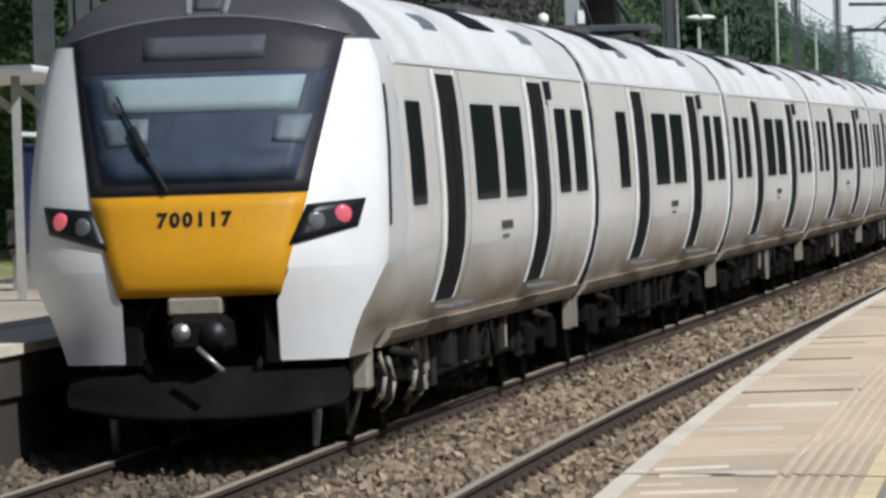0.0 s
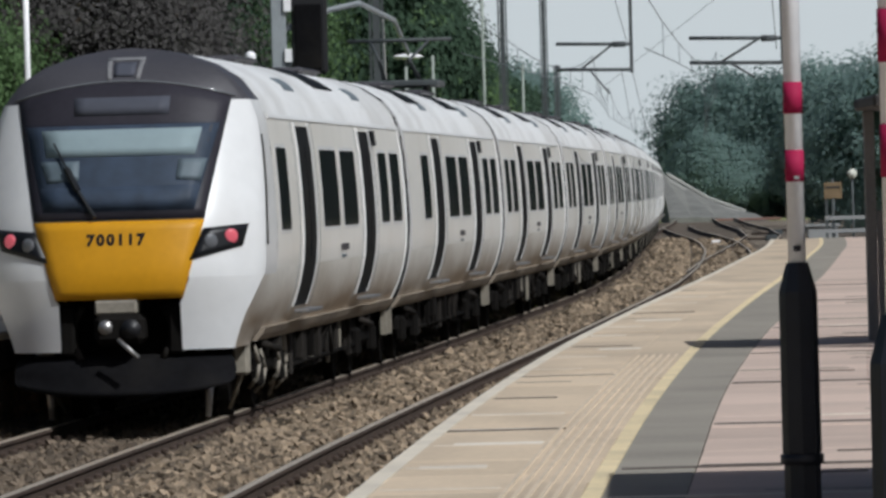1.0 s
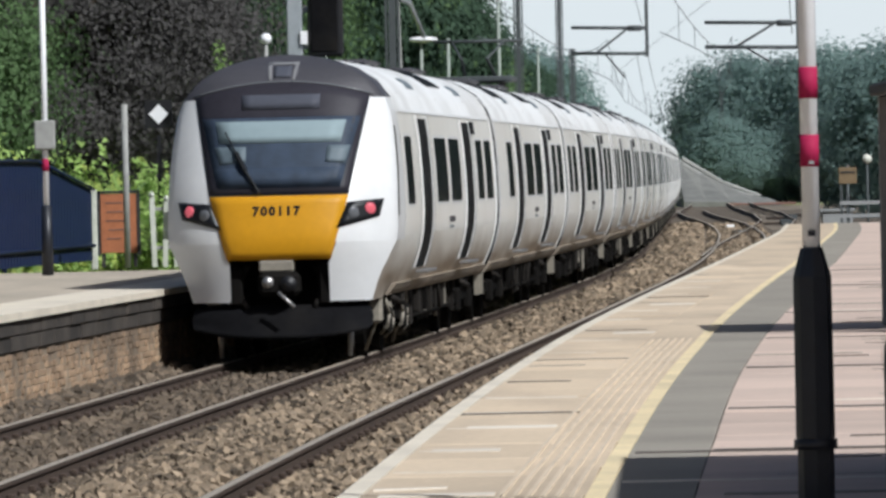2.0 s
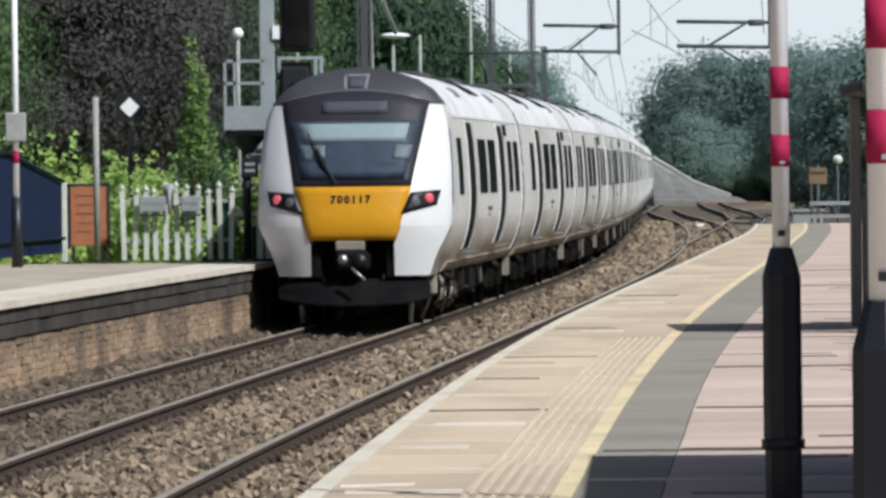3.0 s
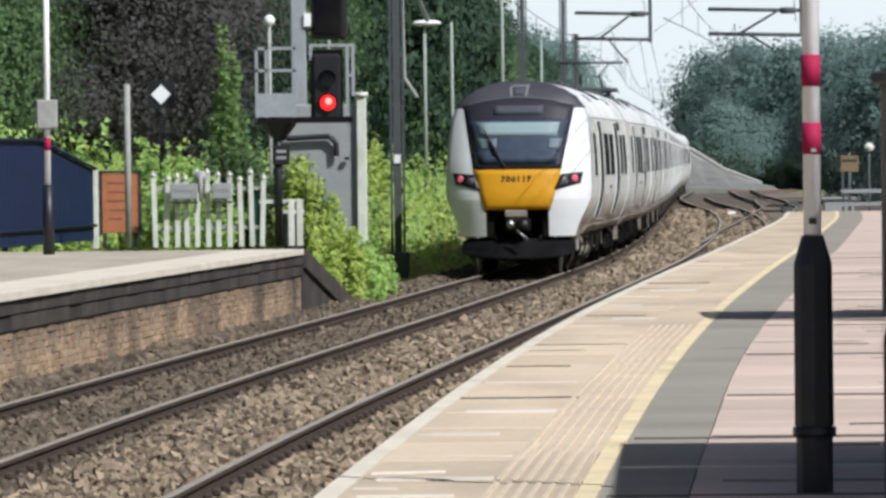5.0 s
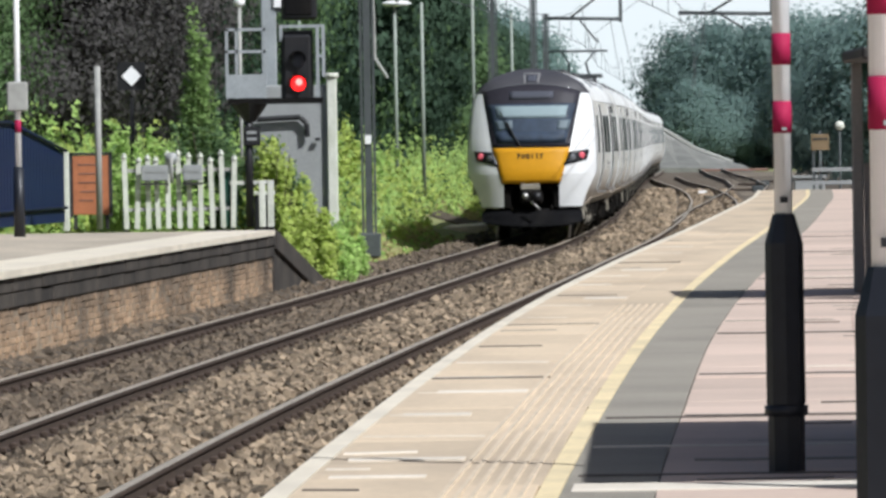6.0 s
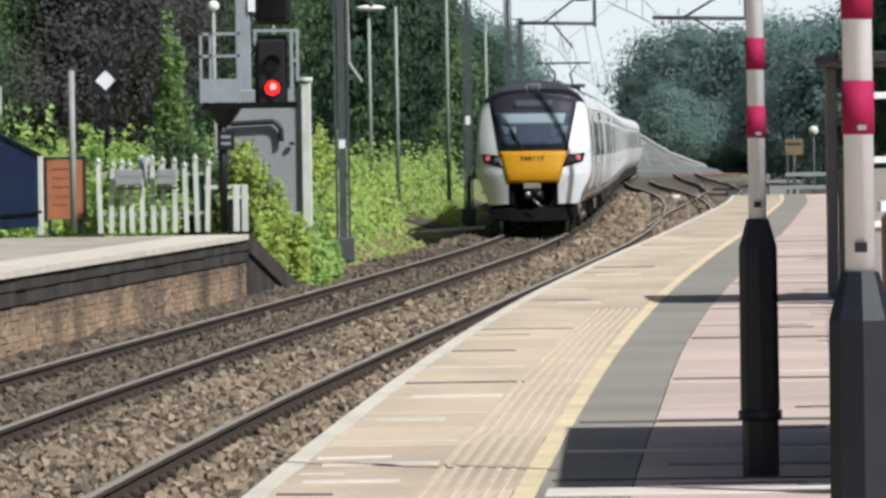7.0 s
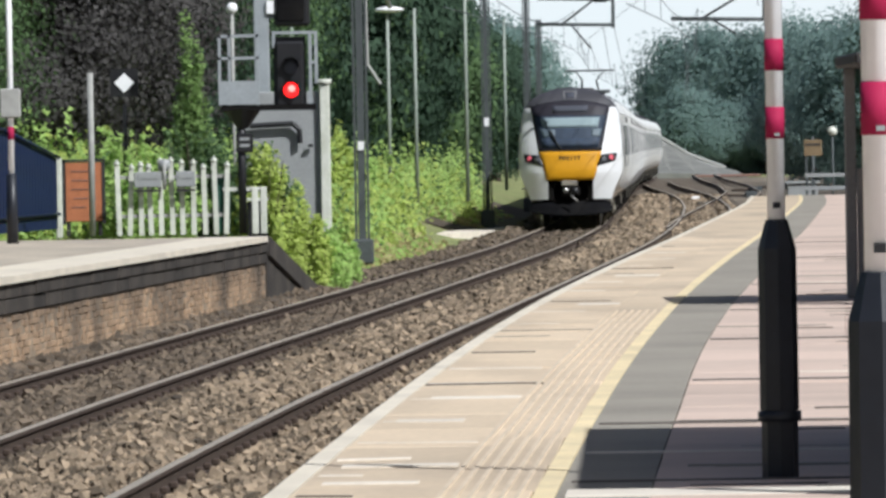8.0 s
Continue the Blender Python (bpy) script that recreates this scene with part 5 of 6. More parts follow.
def equipment():
    e = empty("equipment_housing", -2.68, 112.0, -0.42, "tall grey steel equipment housing beside the signal", "equipment housing")
    boxpart("body", (0, 0.8, 1.79), (1.36, 1.5, 3.58), M["boxgrey"], e, bevel=0.02)
    boxpart("corner_post", (0.74, 0.02, 1.85), (0.17, 0.17, 3.7), M["picket"], e, "pale corner post", 0.02)
    tubepart("cap", (0.74, 0.02, 3.69), (0.74, 0.02, 3.77), 0.125, M["picket"], e)
    bm = bmesh.new()
    for a, b in (((-0.5, -0.05, 3.02), (0.22, -0.05, 3.05)), ((0.22, -0.05, 3.05), (0.32, -0.05, 2.95)), ((0.32, -0.05, 2.95), (0.33, -0.05, 2.72))):
        tube(bm, a, b, 0.045, seg=8)
    part("pipe", bm, M["signalblack"], e, "black bent pipe")
    boxpart("knob", (0.5, -0.04, 2.68), (0.08, 0.06, 0.05), M["signalblack"], e)
    g = empty("gantry_column", -3.02, 114.2, -0.3, "broad pale grey steel gantry column", "gantry")
    boxpart("shaft", (0, 0, 4.6), (0.26, 0.3, 9.2), M["galv"], g, bevel=0.02)
    for z in (5.75, 4.9):
        boxpart("clamp", (0.16, -0.1, z), (0.12, 0.2, 0.22), M["polewhite"], g)
    jb = boxpart("junction_box", (0.52, 0.0, 5.25), (0.60, 0.4, 1.36), M["signalblack"], g, "black equipment case", 0.05)
    boxpart("case_door", (0.5, -0.21, 5.2), (0.46, 0.03, 1.1), M["skirt"], jb, bevel=0.02)
    for z in (4.75, 5.7):
        boxpart("bracket", (0.18, 0, z), (0.16, 0.12, 0.08), M["galv"], g)
    bl = empty("globe_lamp", -3.44, 112.0, 0.3, "white globe lamp on a thin post", "lamp")
    tubepart("post", (0, 0, 0), (0, 0, 4.2), 0.03, M["concrete"], bl)
    bm = bmesh.new()
    bmesh.ops.create_uvsphere(bm, u_segments=16, v_segments=10, radius=0.095, matrix=Matrix.Translation((0, 0, 4.25)))
    part("globe", bm, M["polewhite"], bl, "white globe", True)


navy_fence()
left_lamp_post()
notice_board()
picket_fence()
signal()
equipment()


def far_shelter():
    s = empty("platform_canopy", -9.4, 71.0, DECK, "pale-edged platform canopy on slim posts", "canopy")
    boxpart("roof", (0.9, 4, 2.42), (1.9, 8.2, 0.10), M["polewhite"], s, "white edged flat roof", 0.03)
    for y in (0.3, 4.0, 7.7):
        for x in (0.2, 1.62):
            boxpart("post", (x, y, 1.18), (0.09, 0.09, 2.36), M["concrete"], s)
        boxpart("brace", (1.4, y, 2.15), (0.5, 0.06, 0.08), M["concrete"], s, rot=Matrix.Rotation(radians(40), 3, "Y"))
    boxpart("back_panel", (0.1, 4, 1.2), (0.05, 7.6, 2.3), M["boxgrey"], s)
    boxpart("rail", (1.62, 4, 1.75), (0.05, 7.4, 0.05), M["polewhite"], s)
    b = empty("platform_bench", -8.3, 77.6, DECK, "dark metal bench under the canopy", "bench")
    boxpart("seat", (0, 0, 0.45), (0.45, 1.5, 0.05), M["darkwood"], b, bevel=0.01)
    boxpart("backrest", (-0.22, 0, 0.72), (0.05, 1.5, 0.4), M["darkwood"], b, bevel=0.01)
    for y in (-0.6, 0.6):
        boxpart("leg", (0, y, 0.22), (0.4, 0.06, 0.44), M["steel"], b)
    h = empty("station_building", -15.5, 132, 0.5, "low brown-grey station building with a shallow roof", "building")
    boxpart("wall", (2.0, 4, 2.0), (5.0, 8, 4.0), M["stucco"], h)
    pymesh("roof", [(-0.8, -0.4, 4.0), (4.8, -0.4, 4.0), (4.8, 8.4, 4.0), (-0.8, 8.4, 4.0), (0.6, 4, 4.9), (3.4, 4, 4.9)], [(0, 1, 5, 4), (1, 2, 5), (2, 3, 4, 5), (3, 0, 4), (3, 2, 1, 0)], M["sill"], h, "brown slate roof")
    for x in (0.6, 2.2, 3.8):
        w = boxpart("window", (x, -0.02, 2.4), (0.9, 0.08, 1.2), M["glass_dark"], h)
        boxpart("sill", (x, -0.06, 1.75), (1.1, 0.16, 0.08), M["concrete"], w)
    m = empty("dark_column", -9.0, 86.0, DECK, "dark square lamp column", "lamp post")
    boxpart("shaft", (0, 0, 2.3), (0.25, 0.25, 4.6), M["mast"], m)


far_shelter()


# ---- overhead line ----
def mast(x, y, z0, top, w=0.26, material="mast", label="weathered steel overhead line mast"):
    m = empty("overhead_line_mast", x, y, z0, label, "mast", "overhead line masts")
    boxpart("web", (0, 0, (top - z0) / 2), (w * 0.5, w, top - z0), M[material], m)
    for s in (-1, 1):
        boxpart("flange", (s * w * 0.42, 0, (top - z0) / 2), (w * 0.16, w * 1.02, top - z0), M[material], m)
    boxpart("foot", (0, 0, -0.2), (w * 1.5, w * 1.5, 0.5), M["mast"], m, bevel=0.03)
    return m


m1 = mast(-1.66, 138, 0.3, 9.5, 0.30)
boxpart("plate", (0, -0.17, 1.95), (0.13, 0.02, 0.18), M["polewhite"], m1)
bm = bmesh.new()
for a, b in (((0.12, -0.1, 5.6), (0.16, -0.1, 3.6)), ((0.16, -0.1, 3.6), (0.42, -0.1, 3.2))):
    tube(bm, a, b, 0.035, seg=6)
part("cable", bm, M["concrete"], m1)
m2 = mast(1.28, 196, 0.3, 9.5, 0.27)
boxpart("plate", (0, -0.15, 2.6), (0.14, 0.02, 0.25), M["polewhite"], m2)
mast(3.02, 240, 0.3, 9.5, 0.26)
mast(3.88, 270, 0.3, 7.2, 0.26)
mast(-3.9, 70, -0.3, 9.5, 0.3).location.x = -6.9


def cantilever(name, x, y, foot, arms, reach, label):
    c = empty(name, x, y, 0, label, "overhead line support", "overhead line supports")
    boxpart("drop_tube", (0, 0, (foot + 10.4) / 2), (0.09, 0.09, 10.4 - foot), M["mast"], c)
    for z, r in arms:
        tubepart("arm", (0, 0, z), (-reach, 0, z + r), 0.045, M["mast"], c, seg=8)
    tubepart("insulator", (-0.15, 0, arms[0][0]), (-0.5, 0, arms[0][0]), 0.075, M["mast"], c)
    tubepart("stay", (-reach * 0.25, 0, arms[0][0]), (-reach * 0.7, 0, arms[1][0]), 0.03, M["mast"], c, seg=6)
    tubepart("registration_arm", (-reach * 0.55, 0, arms[1][0]), (-reach * 0.3, 0.2, 4.75), 0.025, M["mast"], c, seg=6)
    tubepart("boom", (-9, 0, 10.4), (7, 0, 10.4), 0.12, M["mast"], c)
    return c


cantilever("overhead_support", 4.58, 180, 5.28, ((6.04, 0.05), (5.36, 0.05)), 2.0, "steel drop tube carrying two arms over the far track")
cantilever("overhead_support", 7.64, 160, 5.05, ((5.66, 0.05), (5.08, 0.05)), 2.2, "steel drop tube carrying two arms over the near track")


def wires():
    spans = [122, 180, 236, 300, 380, 460]
    for o, nm in ((0.0, "far track"), (SPACING, "near track")):
        for kind, zt, sag in (("contact_wire", 4.72, 0.0), ("catenary_wire", 5.75, 0.75)):
            pts = []
            for a, b in zip(spans, spans[1:]):
                for i in range(8):
                    u = i / 8
                    y = a + (b - a) * u
                    px, py = along(y, o + (0.18 if spans.index(a) % 2 else -0.18) * (1 - 2 * u))
                    pts.append((px, py, zt - sag * 4 * u * (1 - u)))
            vs, fs = [], []
            for i, (px, py, pz) in enumerate(pts):
                vs += [(px - 0.010, py, pz), (px, py, pz + 0.010), (px + 0.010, py, pz), (px, py, pz - 0.010)]
                if i:
                    fs += [(4 * i - 4 + j, 4 * i + j, 4 * i + (j + 1) % 4, 4 * i - 4 + (j + 1) % 4) for j in range(4)]
            ob = pymesh(kind, vs, fs, M["wire"])
            tagged(ob, f"thin dark overhead wire above the {nm}", "overhead wire")
        # droppers between the two wires
        bm = bmesh.new()
        for a, b in zip(spans, spans[1:]):
            for i in range(1, 7):
                u = i / 7
                y = a + (b - a) * u
                px, py = along(y, o + (0.18 if spans.index(a) % 2 else -0.18) * (1 - 2 * u))
                tube(bm, (px, py, 4.72), (px, py, 5.75 - 0.75 * 4 * u * (1 - u)), 0.006, seg=4)
        tagged(part("dropper_wires", bm, M["wire"]), f"thin vertical dropper wires above the {nm}", "overhead wire", kind="stuff")
    # dropping feeder wires beyond the supports
    for a, b in (((4.6, 180, 5.3), (8.2, 300, 4.8)), ((4.3, 180, 5.4), (7.6, 300, 4.75)), ((7.4, 160, 7.6), (5.2, 262, 5.9)), ((2.0, 120, 8.6), (4.5, 180, 6.0)), ((5.4, 120, 8.2), (7.5, 160, 5.4))):
        tagged(part("feeder_wire", tube(bmesh.new(), a, b, 0.009, seg=4), M["wire"]), "slanting dark feeder wire between supports", "overhead wire")


wires()


def street_lamps():
    for x, y, z0, zt, head in ((-1.33, 170, 0.8, 5.6, True), (-0.66, 171, 0.8, 5.7, False), (0.62, 172, 0.8, 7.5, False), (1.35, 205, 0.8, 6.4, False), (-3.3, 150, 0.8, 5.9, True), (2.0, 214, 0.8, 6.2, False)):
        l = empty("street_lamp", x, y, z0, "slim pale street lamp in front of the trees", "street lamp", "street lamps")
        tubepart("post", (0, 0, 0), (0, 0, zt - z0), 0.055, M["mastpale"], l, r1=0.04)
        if head:
            tubepart("arm", (0, 0, zt - z0), (0.25, 0, zt - z0 + 0.06), 0.03, M["mastpale"], l)
            bm = bmesh.new()
            bmesh.ops.create_uvsphere(bm, u_segments=14, v_segments=8, radius=0.32, matrix=Matrix.Translation((0.05, 0, zt - z0 + 0.06)) @ Matrix.Diagonal((1.2, 0.7, 0.25, 1)))
            part("lantern", bm, M["polewhite"], l, "white oval lantern", True)
    a = empty("gantry_arm", -2.75, 114.2, 0, "curved grey steel gantry arm reaching over the signal", "gantry")
    bm = bmesh.new()
    pts = [(-0.26, 0, 5.0), (0.6, 0.0, 5.35), (1.1, 0.0, 5.45), (1.6, 8, 5.35), (1.75, 20, 5.0)]
    for p, q in zip(pts, pts[1:]):
        tube(bm, p, q, 0.05, seg=8)
    part("tube", bm, M["galv"], a)


street_lamps()


def far_bank():
    """Pale ribbed bank that slopes down past the junction."""
    b = empty("retaining_bank", 0, 0, 0, "pale concrete bank with parallel sloping ribs beyond the junction", "retaining wall")
    Y = 494.0
    vs = []
    for x, z in ((14.6, 3.4), (16.2, 2.4), (17.95, 1.35), (19.9, 0.45), (21.6, 0.1)):
        vs += [(x, Y + 6, z), (x, Y - 14, min(z * 0.25, 0.4) - 0.35), (x, Y - 14, -0.7), (x, Y + 6, -0.7)]
    fs = []
    for i in range(4):
        k = i * 4
        fs += [(k, k + 1, k + 5, k + 4), (k + 1, k + 2, k + 6, k + 5), (k + 3, k, k + 4, k + 7)]
    fs += [(0, 3, 2, 1), (16, 17, 18, 19)]
    pymesh("slope", vs, fs, M["bankgrey"], b)
    for i in range(6):
        d = i * 0.92
        yr = Y + 5.5 - i * 2.6
        p0, p1, p2 = (15.1, yr, 3.2 - d * 0.52), (18.1 - d * 0.4, yr, 1.35 - d * 0.28), (20.8 - d * 0.66, yr, 0.3 - d * 0.05)
        bm = bmesh.new()
        for p, q in ((p0, p1), (p1, p2)):
            tube(bm, p, q, 0.13, seg=6)
        part("rib", bm, M["concrete"], b, "pale weathered rib")
    c = empty("trackside_box", 10.25, 276, -0.2, "small white trackside box between the rails", "trackside box")
    boxpart("body", (0, 0, 0.1), (0.34, 0.5, 0.22), M["polewhite"], c, bevel=0.03)
    for i, (x, y, w) in enumerate(((13.6, 300, 0.5), (9.6, 250, 0.4), (15.2, 330, 0.6), (10.6, 232, 0.35), (17.5, 350, 0.7))):
        k = empty("point_machine", x, y, -0.28, "low dark point machine beside the rails", "point machine")
        boxpart("body", (0, 0, 0.14), (w, 0.8, 0.28), M["mast"], k, bevel=0.03)
        tubepart("rod", (-w / 2, 0, 0.12), (-w / 2 - 0.9, 0, 0.12), 0.04, M["rust"], k, seg=6)
    xb = empty("crossing_boards", 19.5, 468, -0.25, "rusty brown timber crossing boards over the junction", "crossing")
    for i in range(7):
        boxpart("board", (0, i * 0.9 - 3, 0.12 + (i % 2) * 0.02), (4.6, 0.7, 0.12), M["rustwood"], xb, bevel=0.02)
    for x, y in ((-2.35, 117), (-1.9, 118.5)):
        k = empty("track_cabinet", x, y, -0.25, "small grey trackside stand in the weeds", "trackside box")
        boxpart("body", (0, 0, 0.62), (0.3, 0.3, 0.12), M["boxgrey"], k, bevel=0.02)
        for q in (-0.1, 0.1):
            boxpart("leg", (q, 0, 0.3), (0.04, 0.04, 0.6), M["darkwood"], k)


far_bank()


# ---- plants ----
def leaf_cards(cen, size, rng, nor):
    """Small pointed leaves at the given points, facing roughly along nor."""
    n = len(cen)
    w = nor + rng.normal(size=(n, 3)) * 0.38
    w /= np.linalg.norm(w, axis=1)[:, None]
    a = np.cross(w, rng.normal(size=(n, 3)))
    a /= np.linalg.norm(a, axis=1)[:, None]
    b = np.cross(w, a)
    s = (size * rng.uniform(0.55, 1.35, n))[:, None]
    v = np.stack([cen - a * s, cen + a * s * 0.7 + b * s * 0.7, cen + a * s * 0.7 - b * s * 0.7], 1).reshape(-1, 3)
    f = np.arange(n * 3).reshape(-1, 3)
    return v, f


def foliage(name, cen, size, material, parent, rng, label=""):
    cen, nor = cen
    v, f = leaf_cards(cen, size, rng, nor)
    me = bpy.data.meshes.new(name)
    me.from_pydata(v.tolist(), [], f.tolist())
    me.update()
    return link(name, me, material, parent, label)


def clumps(rng, n, per, rad, h0, h1, spread):
    """Points and facings of a crown: n clumps inside an uneven ellipsoid, each of many leaves."""
    out, nor = [], []
    for _ in range(n):
        d = rng.normal(size=3)
        d /= np.linalg.norm(d)
        r = rng.uniform(0.45, 1.0) ** 0.5
        c = np.array([d[0] * rad * r, d[1] * rad * r, (h0 + h1) / 2 + d[2] * (h1 - h0) / 2 * r])
        k = spread * rng.uniform(0.6, 1.35)
        p = rng.normal(size=(per, 3))
        p /= np.linalg.norm(p, axis=1)[:, None]
        out.append(c + p * (rng.uniform(0.05, 1.05, (per, 1)) ** 0.5) * k * np.array([1, 1, 0.75]))
        nor.append(p * 0.55 + d * 0.9 + np.array([0, 0, 0.3]))
    return np.concatenate(out), np.concatenate(nor)


def tree(seed, h, rad, material, low=0.12, n=60, per=130, size=0.19, label="", name="tree"):
    rng = np.random.default_rng(seed)
    t = empty(name, 0, 0, 0, label, "tree", "trees along the railway")
    bm = bmesh.new()
    tube(bm, (0, 0, -0.5), (0.1, 0, h * 0.5), 0.035 * h, 0.02 * h, 9)
    tube(bm, (0.1, 0, h * 0.5), (0, 0.1, h * 0.85), 0.02 * h, 0.006 * h, 7)
    for i in range(9):
        a = rng.uniform(0, 6.28)
        z = h * rng.uniform(0.25, 0.65)
        tube(bm, (0.05, 0, z), (math.cos(a) * rad * 0.7, math.sin(a) * rad * 0.7, z + h * rng.uniform(0.08, 0.25)), 0.009 * h, 0.002 * h, 5)
    part("trunk", bm, M["bark"], t, "brown trunk and limbs")
    foliage("crown", clumps(rng, n, per, rad * 0.92, h * low, h * 0.96, rad * 0.36), size, material, t, rng, "dense uneven leaf crown")
    return t


KINDS = [
    tree(11, 11, 3.6, M["leaf_dark"], 0.03, 130, 200, 0.135, "tall dark green broadleaf tree behind the railway"),
    tree(12, 10, 3.8, M["leaf_mid"], 0.03, 130, 200, 0.130, "tall mid-green broadleaf tree behind the railway"),
    tree(13, 10, 3.4, M["leaf_copper"], 0.03, 190, 420, 0.056, "tall copper-dark broadleaf tree behind the platform"),
    tree(14, 9, 4.2, M["leaf_far_hazed"], 0.0, 130, 180, 0.145, "distant green tree beyond the junction, haze painted pale into its leaves"),
    tree(15, 11, 3.6, M["leaf_dark"], 0.03, 180, 380, 0.066, "tall dark green broadleaf tree behind the platform"),
    tree(16, 10, 3.8, M["leaf_mid"], 0.03, 180, 380, 0.066, "tall mid-green broadleaf tree behind the platform"),
    tree(17, 10, 3.8, M["leaf_dark"], 0.03, 60, 60, 0.42, "tall dark green tree of the unseen belt added round the station"),
]


def scatter_trees():
    r = random.Random(21)
    spots = []
    # behind the far platform and bank: kind, x, y, scale
    for k, x, y, s in ((5, -13.5, 128, 1.0), (5, -10.8, 124, 0.95), (2, -8.6, 130, 1.0), (2, -7.4, 133, 1.05), (2, -9.8, 137, 1.1), (4, -7.0, 146, 1.0), (5, -6.6, 152, 1.1), (4, -6.4, 163, 1.0), (0, -5.6, 176, 1.1), (0, -4.2, 186, 0.95), (1, -5.0, 194, 1.1), (0, -3.0, 204, 0.85), (1, -4.6, 214, 1.0), (0, -1.8, 226, 0.78), (0, -3.8, 236, 1.0), (1, -0.8, 250, 0.72), (0, -2.8, 260, 0.9), (0, 0.2, 276, 0.68), (0, 1.3, 300, 0.64), (0, -2.0, 300, 0.9), (0, 2.6, 330, 0.62), (1, 0.0, 330, 0.75), (0, -12.5, 142, 1.1), (0, -16, 150, 1.2), (1, -18, 135, 1.1), (0, -9.6, 154, 1.2), (0, -9.5, 172, 1.2), (0, -8.5, 192, 1.2)):
        spots.append((k, x, y, s))
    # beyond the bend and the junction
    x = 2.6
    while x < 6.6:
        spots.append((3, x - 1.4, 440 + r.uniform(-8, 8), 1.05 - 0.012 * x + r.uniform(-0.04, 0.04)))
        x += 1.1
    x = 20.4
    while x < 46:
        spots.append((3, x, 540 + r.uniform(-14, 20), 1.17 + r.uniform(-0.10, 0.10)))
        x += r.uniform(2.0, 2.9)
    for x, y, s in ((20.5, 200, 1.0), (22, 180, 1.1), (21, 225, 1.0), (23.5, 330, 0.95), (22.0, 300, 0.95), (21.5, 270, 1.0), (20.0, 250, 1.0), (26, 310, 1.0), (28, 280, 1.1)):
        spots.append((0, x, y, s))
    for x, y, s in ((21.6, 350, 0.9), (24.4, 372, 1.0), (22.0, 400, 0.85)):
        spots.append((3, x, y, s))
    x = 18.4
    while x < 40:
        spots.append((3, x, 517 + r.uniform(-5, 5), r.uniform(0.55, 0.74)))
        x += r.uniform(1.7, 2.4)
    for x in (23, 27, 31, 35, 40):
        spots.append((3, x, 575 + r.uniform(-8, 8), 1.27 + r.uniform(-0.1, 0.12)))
    # unseen trees added all round the place; the right-hand row darkens window reflections
    for i in range(14):
        spots.append((6, 19 + r.uniform(0, 5), 215 - i * 16, 1.0 + r.uniform(-0.1, 0.2)))
        spots.append((6, -26 - r.uniform(0, 8), 110 - i * 14, 1.0 + r.uniform(-0.1, 0.2)))
    used = set()
    for k, x, y, s in spots:
        z = 0.5 if x < cxs(y) else -0.1
        m = Matrix.Translation((x, y, z)) @ Matrix.Rotation(r.uniform(0, 6.28), 4, "Z") @ Matrix.Diagonal((s * r.uniform(0.9, 1.1), s, s * r.uniform(0.92, 1.08), 1))
        if k in used:
            copy_thing(KINDS[k], m)
        else:
            KINDS[k].matrix_basis = m
            used.add(k)


def cxs(y):
    return float(cx(min(max(y, -70), 500)))


scatter_trees()


def shoots(rng, n, per, rad, h):
    """Leaves along many arching shoots that fan out from a root."""
    a, r = rng.uniform(0, 6.283, n), rng.uniform(0, 1, n) ** 0.5
    tip = np.stack([np.cos(a) * r * rad, np.sin(a) * r * rad, h * (1 - 0.5 * r ** 2) * rng.uniform(0.55, 1.06, n)], 1)
    root = tip * np.array([0.45, 0.45, 0.0])
    u = rng.uniform(0.12, 1.0, (n, per)) ** 0.8
    arch = np.stack([u, u, u ** 0.75], 2)
    p = root[:, None] + (tip - root)[:, None] * arch + rng.normal(size=(n, per, 3)) * (0.085 * (1.35 - u))[..., None]
    d = np.repeat(tip / (np.linalg.norm(tip, axis=1)[:, None] + 0.01), per, axis=0)
    return p.reshape(-1, 3), d * 0.6 + np.array([0.15, -0.3, 0.5]) + rng.normal(size=(n * per, 3)) * 0.35


def bush(x, y, z, rad, h, material, seed, label, size=0.046, n=84, per=130):
    rng = np.random.default_rng(seed)
    b = empty("bush", x, y, z, label, "bush", "bushes beside the line")
    bm = bmesh.new()
    for i in range(7):
        a = rng.uniform(0, 6.28)
        tube(bm, (0, 0, -0.2), (math.cos(a) * rad * 0.6, math.sin(a) * rad * 0.6, h * rng.uniform(0.5, 0.85)), 0.025, 0.008, 5)
    part("stem", bm, M["bark"], b)
    foliage("leaves", shoots(rng, n, per, rad, h), size, material, b, rng)


bush(-4.75, 109.5, 0.3, 1.0, 2.1, M["leaf_bright"], 31, "bright green bush behind the picket fence")
bush(-3.9, 110.5, 0.3, 1.1, 2.5, M["leaf_mid"], 32, "tall green bush behind the picket fence")
bush(-4.12, 111.2, 0.3, 0.36, 4.3, M["leaf_ivy"], 33, "slender ivy-clad climbing stem", n=90, per=110)
bush(-3.2, 110.0, 0.3, 0.9, 2.2, M["leaf_mid"], 34, "green bush behind the picket fence")
bush(-2.92, 109.6, -0.1, 0.62, 2.55, M["leaf_yellow"], 35, "yellow-green bush at the platform ramp", n=85, per=120)
bush(-2.35, 110.6, -0.3, 0.52, 2.0, M["leaf_yellow"], 36, "bright green bush at the platform ramp")
bush(-1.98, 111.2, -0.35, 0.42, 1.35, M["leaf_bright"], 38, "low green bush beside the platform ramp")
bush(-2.0, 115, -0.3, 0.6, 1.3, M["leaf_bright"], 37, "yellow-green bush at the platform ramp")


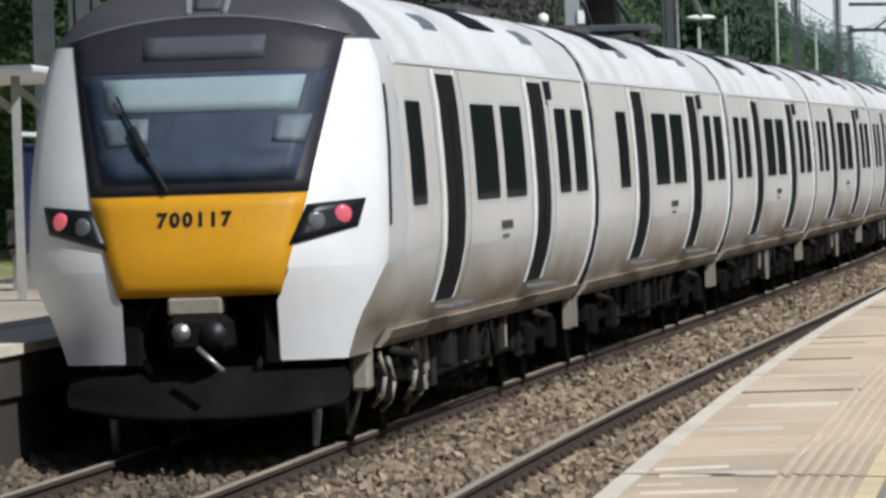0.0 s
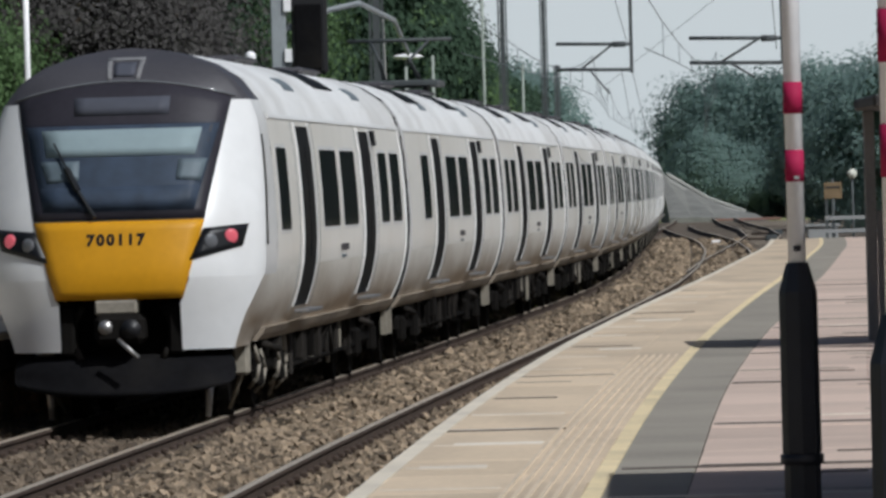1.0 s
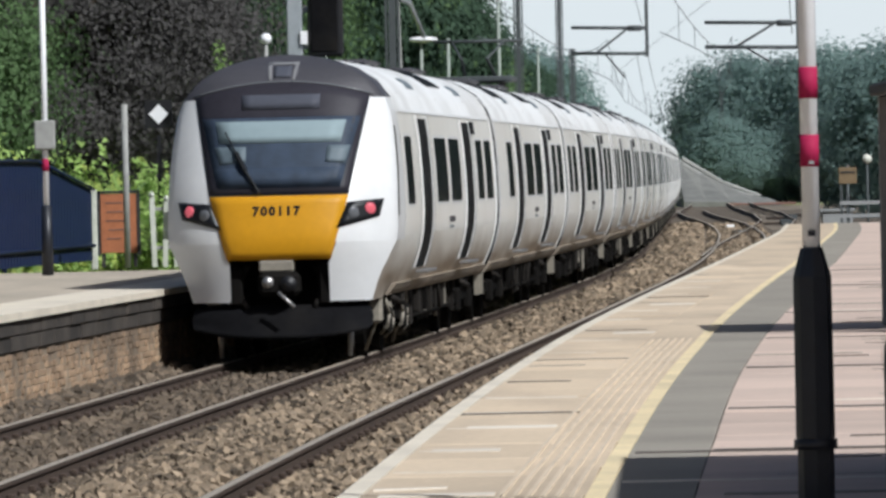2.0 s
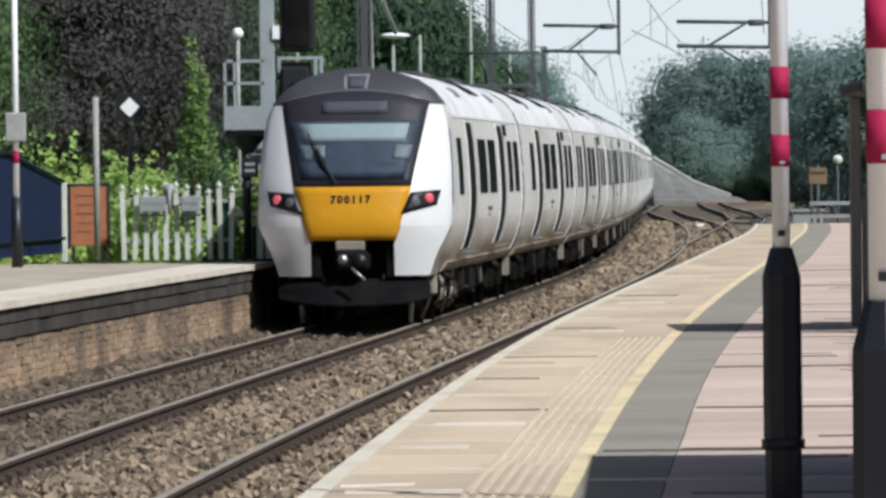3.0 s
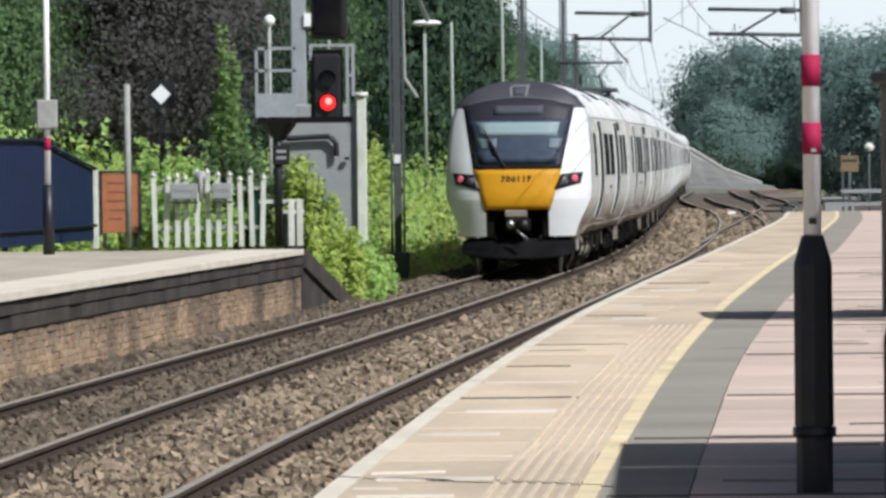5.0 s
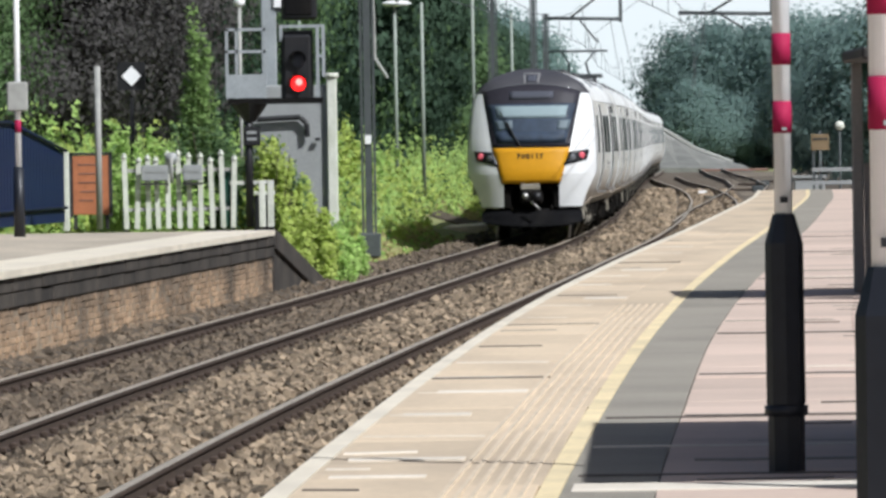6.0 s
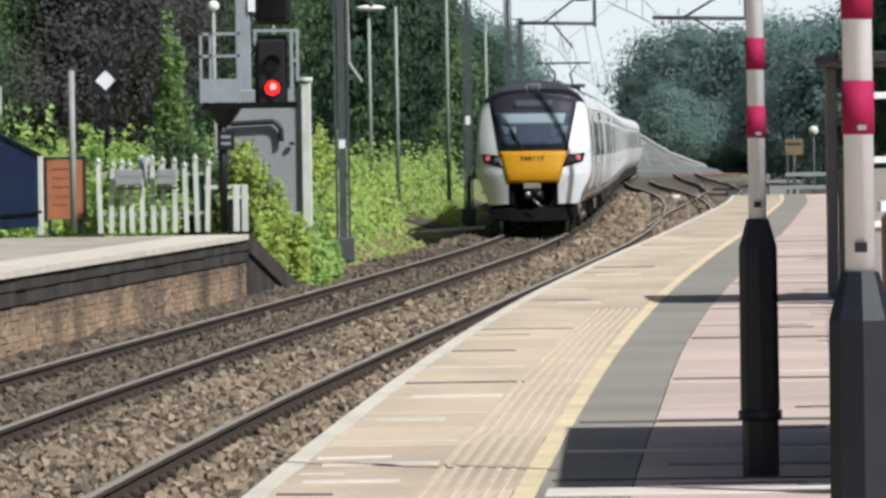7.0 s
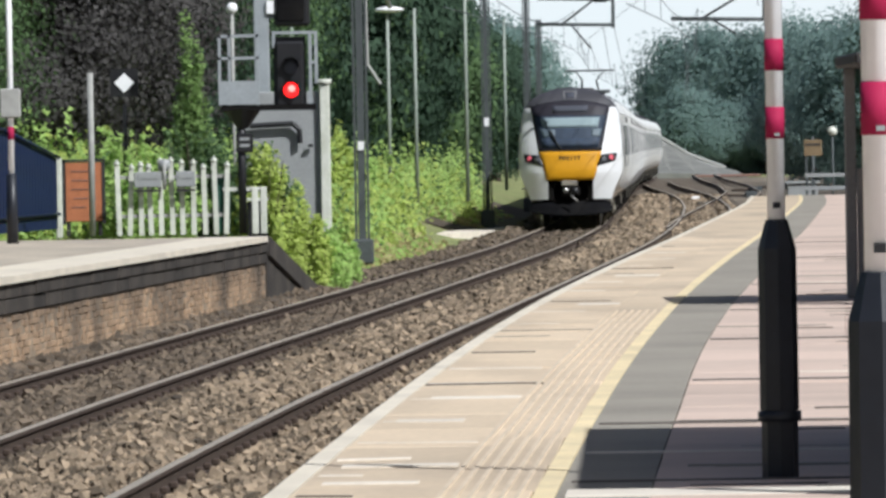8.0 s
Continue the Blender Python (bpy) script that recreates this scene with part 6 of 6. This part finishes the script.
_rb = random.Random(77)
for _i in range(22):
    _y = 117 + 3.1 * _i + _rb.uniform(-1, 1)
    _o = _rb.uniform(-6.2, -3.9)
    _m = _rb.choice(("leaf_bright", "leaf_bright", "leaf_mid", "leaf_yellow"))
    bush(float(cx(_y)) + _o, _y, 0.15, _rb.uniform(0.55, 1.0), _rb.uniform(1.5, 2.8), M[_m], 100 + _i, {"leaf_bright": "bright green bush on the bank", "leaf_mid": "mid-green bush on the bank", "leaf_yellow": "yellow-green bush on the bank"}[_m], 0.062, 44, 120)


def weeds():
    """Upright plants: a stem's height of small leaves each, thick on the bank and sparse at its foot."""
    rng = np.random.default_rng(9)
    for nm, mt, cnt, per, o0, o1, hmax, size, lab in (("tall_weeds", "leaf_bright", 3000, 36, -9.5, -3.6, 2.7, 0.062, "tall bright green weeds on the bank"), ("yellow_weeds", "leaf_yellow", 2000, 32, -8.5, -3.3, 2.3, 0.060, "yellow-green weeds on the bank"), ("dark_weeds", "leaf_mid", 700, 30, -9.5, -3.6, 2.2, 0.062, "darker green weeds on the bank"), ("dry_grass", "straw", 3000, 12, -4.9, -2.3, 0.6, 0.07, "dry straw-coloured grass at the foot of the bank"), ("low_weeds", "leaf_bright", 3600, 14, -5.4, -2.1, 0.6, 0.055, "low green weeds at the foot of the bank")):
        y = 113 + 112 * rng.uniform(0, 1, cnt) ** 1.5
        o = rng.uniform(o0, o1, cnt)
        bare = (y > 168) & (y < 192) & (o > -4.2)
        y = np.where(bare, y - 45, y)
        g = np.interp(-o, [2.6, 4.2, 7, 12], [-0.34, 0.21, 0.66, 0.86])
        lump = 0.6 + 0.4 * np.sin(y * 0.7 + 1.3 * np.sin(o * 1.7)) * np.cos(o * 1.6 + y * 0.3)
        edge = np.clip((-o - 2.2) / 1.8, 0.15, 1.0)
        h = hmax * lump * edge * rng.uniform(0.45, 1.0, cnt)
        lean = rng.normal(size=(cnt, 2)) * 0.16
        u = rng.uniform(0, 1, (cnt, per)) ** 0.8
        spread = (0.25 * (1.15 - u))[..., None] * rng.normal(size=(cnt, per, 2)) * np.minimum(1.0, h / 0.9)[:, None, None]
        p = np.stack([(cx(y) + o)[:, None] + lean[:, :1] * u * h[:, None] + spread[..., 0], y[:, None] + lean[:, 1:] * u * h[:, None] + spread[..., 1], g[:, None] + u * h[:, None]], 2).reshape(-1, 3)
        up = np.tile([0.3, -0.5, 0.6], (cnt * per, 1)) + rng.normal(size=(cnt * per, 3)) * 0.35
        foliage(nm, (p, up), size, M[mt], None, rng)
        tagged(bpy.data.objects[nm], lab, "weeds", kind="stuff")


weeds()


# pale hazy sky low in the distance
hz = bpy.data.materials.new("hazy_sky")
hz.use_nodes = True
_e = hz.node_tree.nodes["Principled BSDF"]
_e.inputs["Base Color"].default_value = (0, 0, 0, 1)
_e.inputs["Specular IOR Level"].default_value = 0.0
_e.inputs["Emission Color"].default_value, _e.inputs["Emission Strength"].default_value = (0.82, 0.855, 0.85, 1), 1.12
tagged(pymesh("backdrop", [(-900, 2900, -5), (900, 2900, -5), (900, 2900, 260), (-900, 2900, 260)], [(0, 1, 2, 3)], hz), "pale hazy sky low over the horizon", "sky", kind="structure")


# ---- movement ----
NOSE = [(0.0, 51.6), (0.5, 59.1), (1.0, 66.5), (1.5, 74.0), (2.0, 81.6), (2.5, 89.2), (3.0, 97.0), (3.5, 105.0), (4.0, 113.1), (4.5, 121.3), (5.0, 129.6), (5.5, 138.0), (6.0, 146.6), (6.5, 155.2), (7.0, 163.8), (7.5, 172.4), (8.0, 181.2)]


def place(y0, y1):
    """Pose of a carriage whose ends stand over the line at y0 and y1."""
    a, b = Vector((float(cx(y0)), y0, 0)), Vector((float(cx(y1)), y1, 0))
    return Matrix.Translation(a) @ Matrix.Rotation(-math.atan2(b.x - a.x, b.y - a.y), 4, "Z")


def motions():
    for i, c in enumerate(TRAIN):
        rows = []
        for t, n in NOSE:
            y0 = n + i * CAR * 0.998
            rows.append((t, place(y0, y0 + CAR * 0.998)))
        walk(c, rows)


motions()
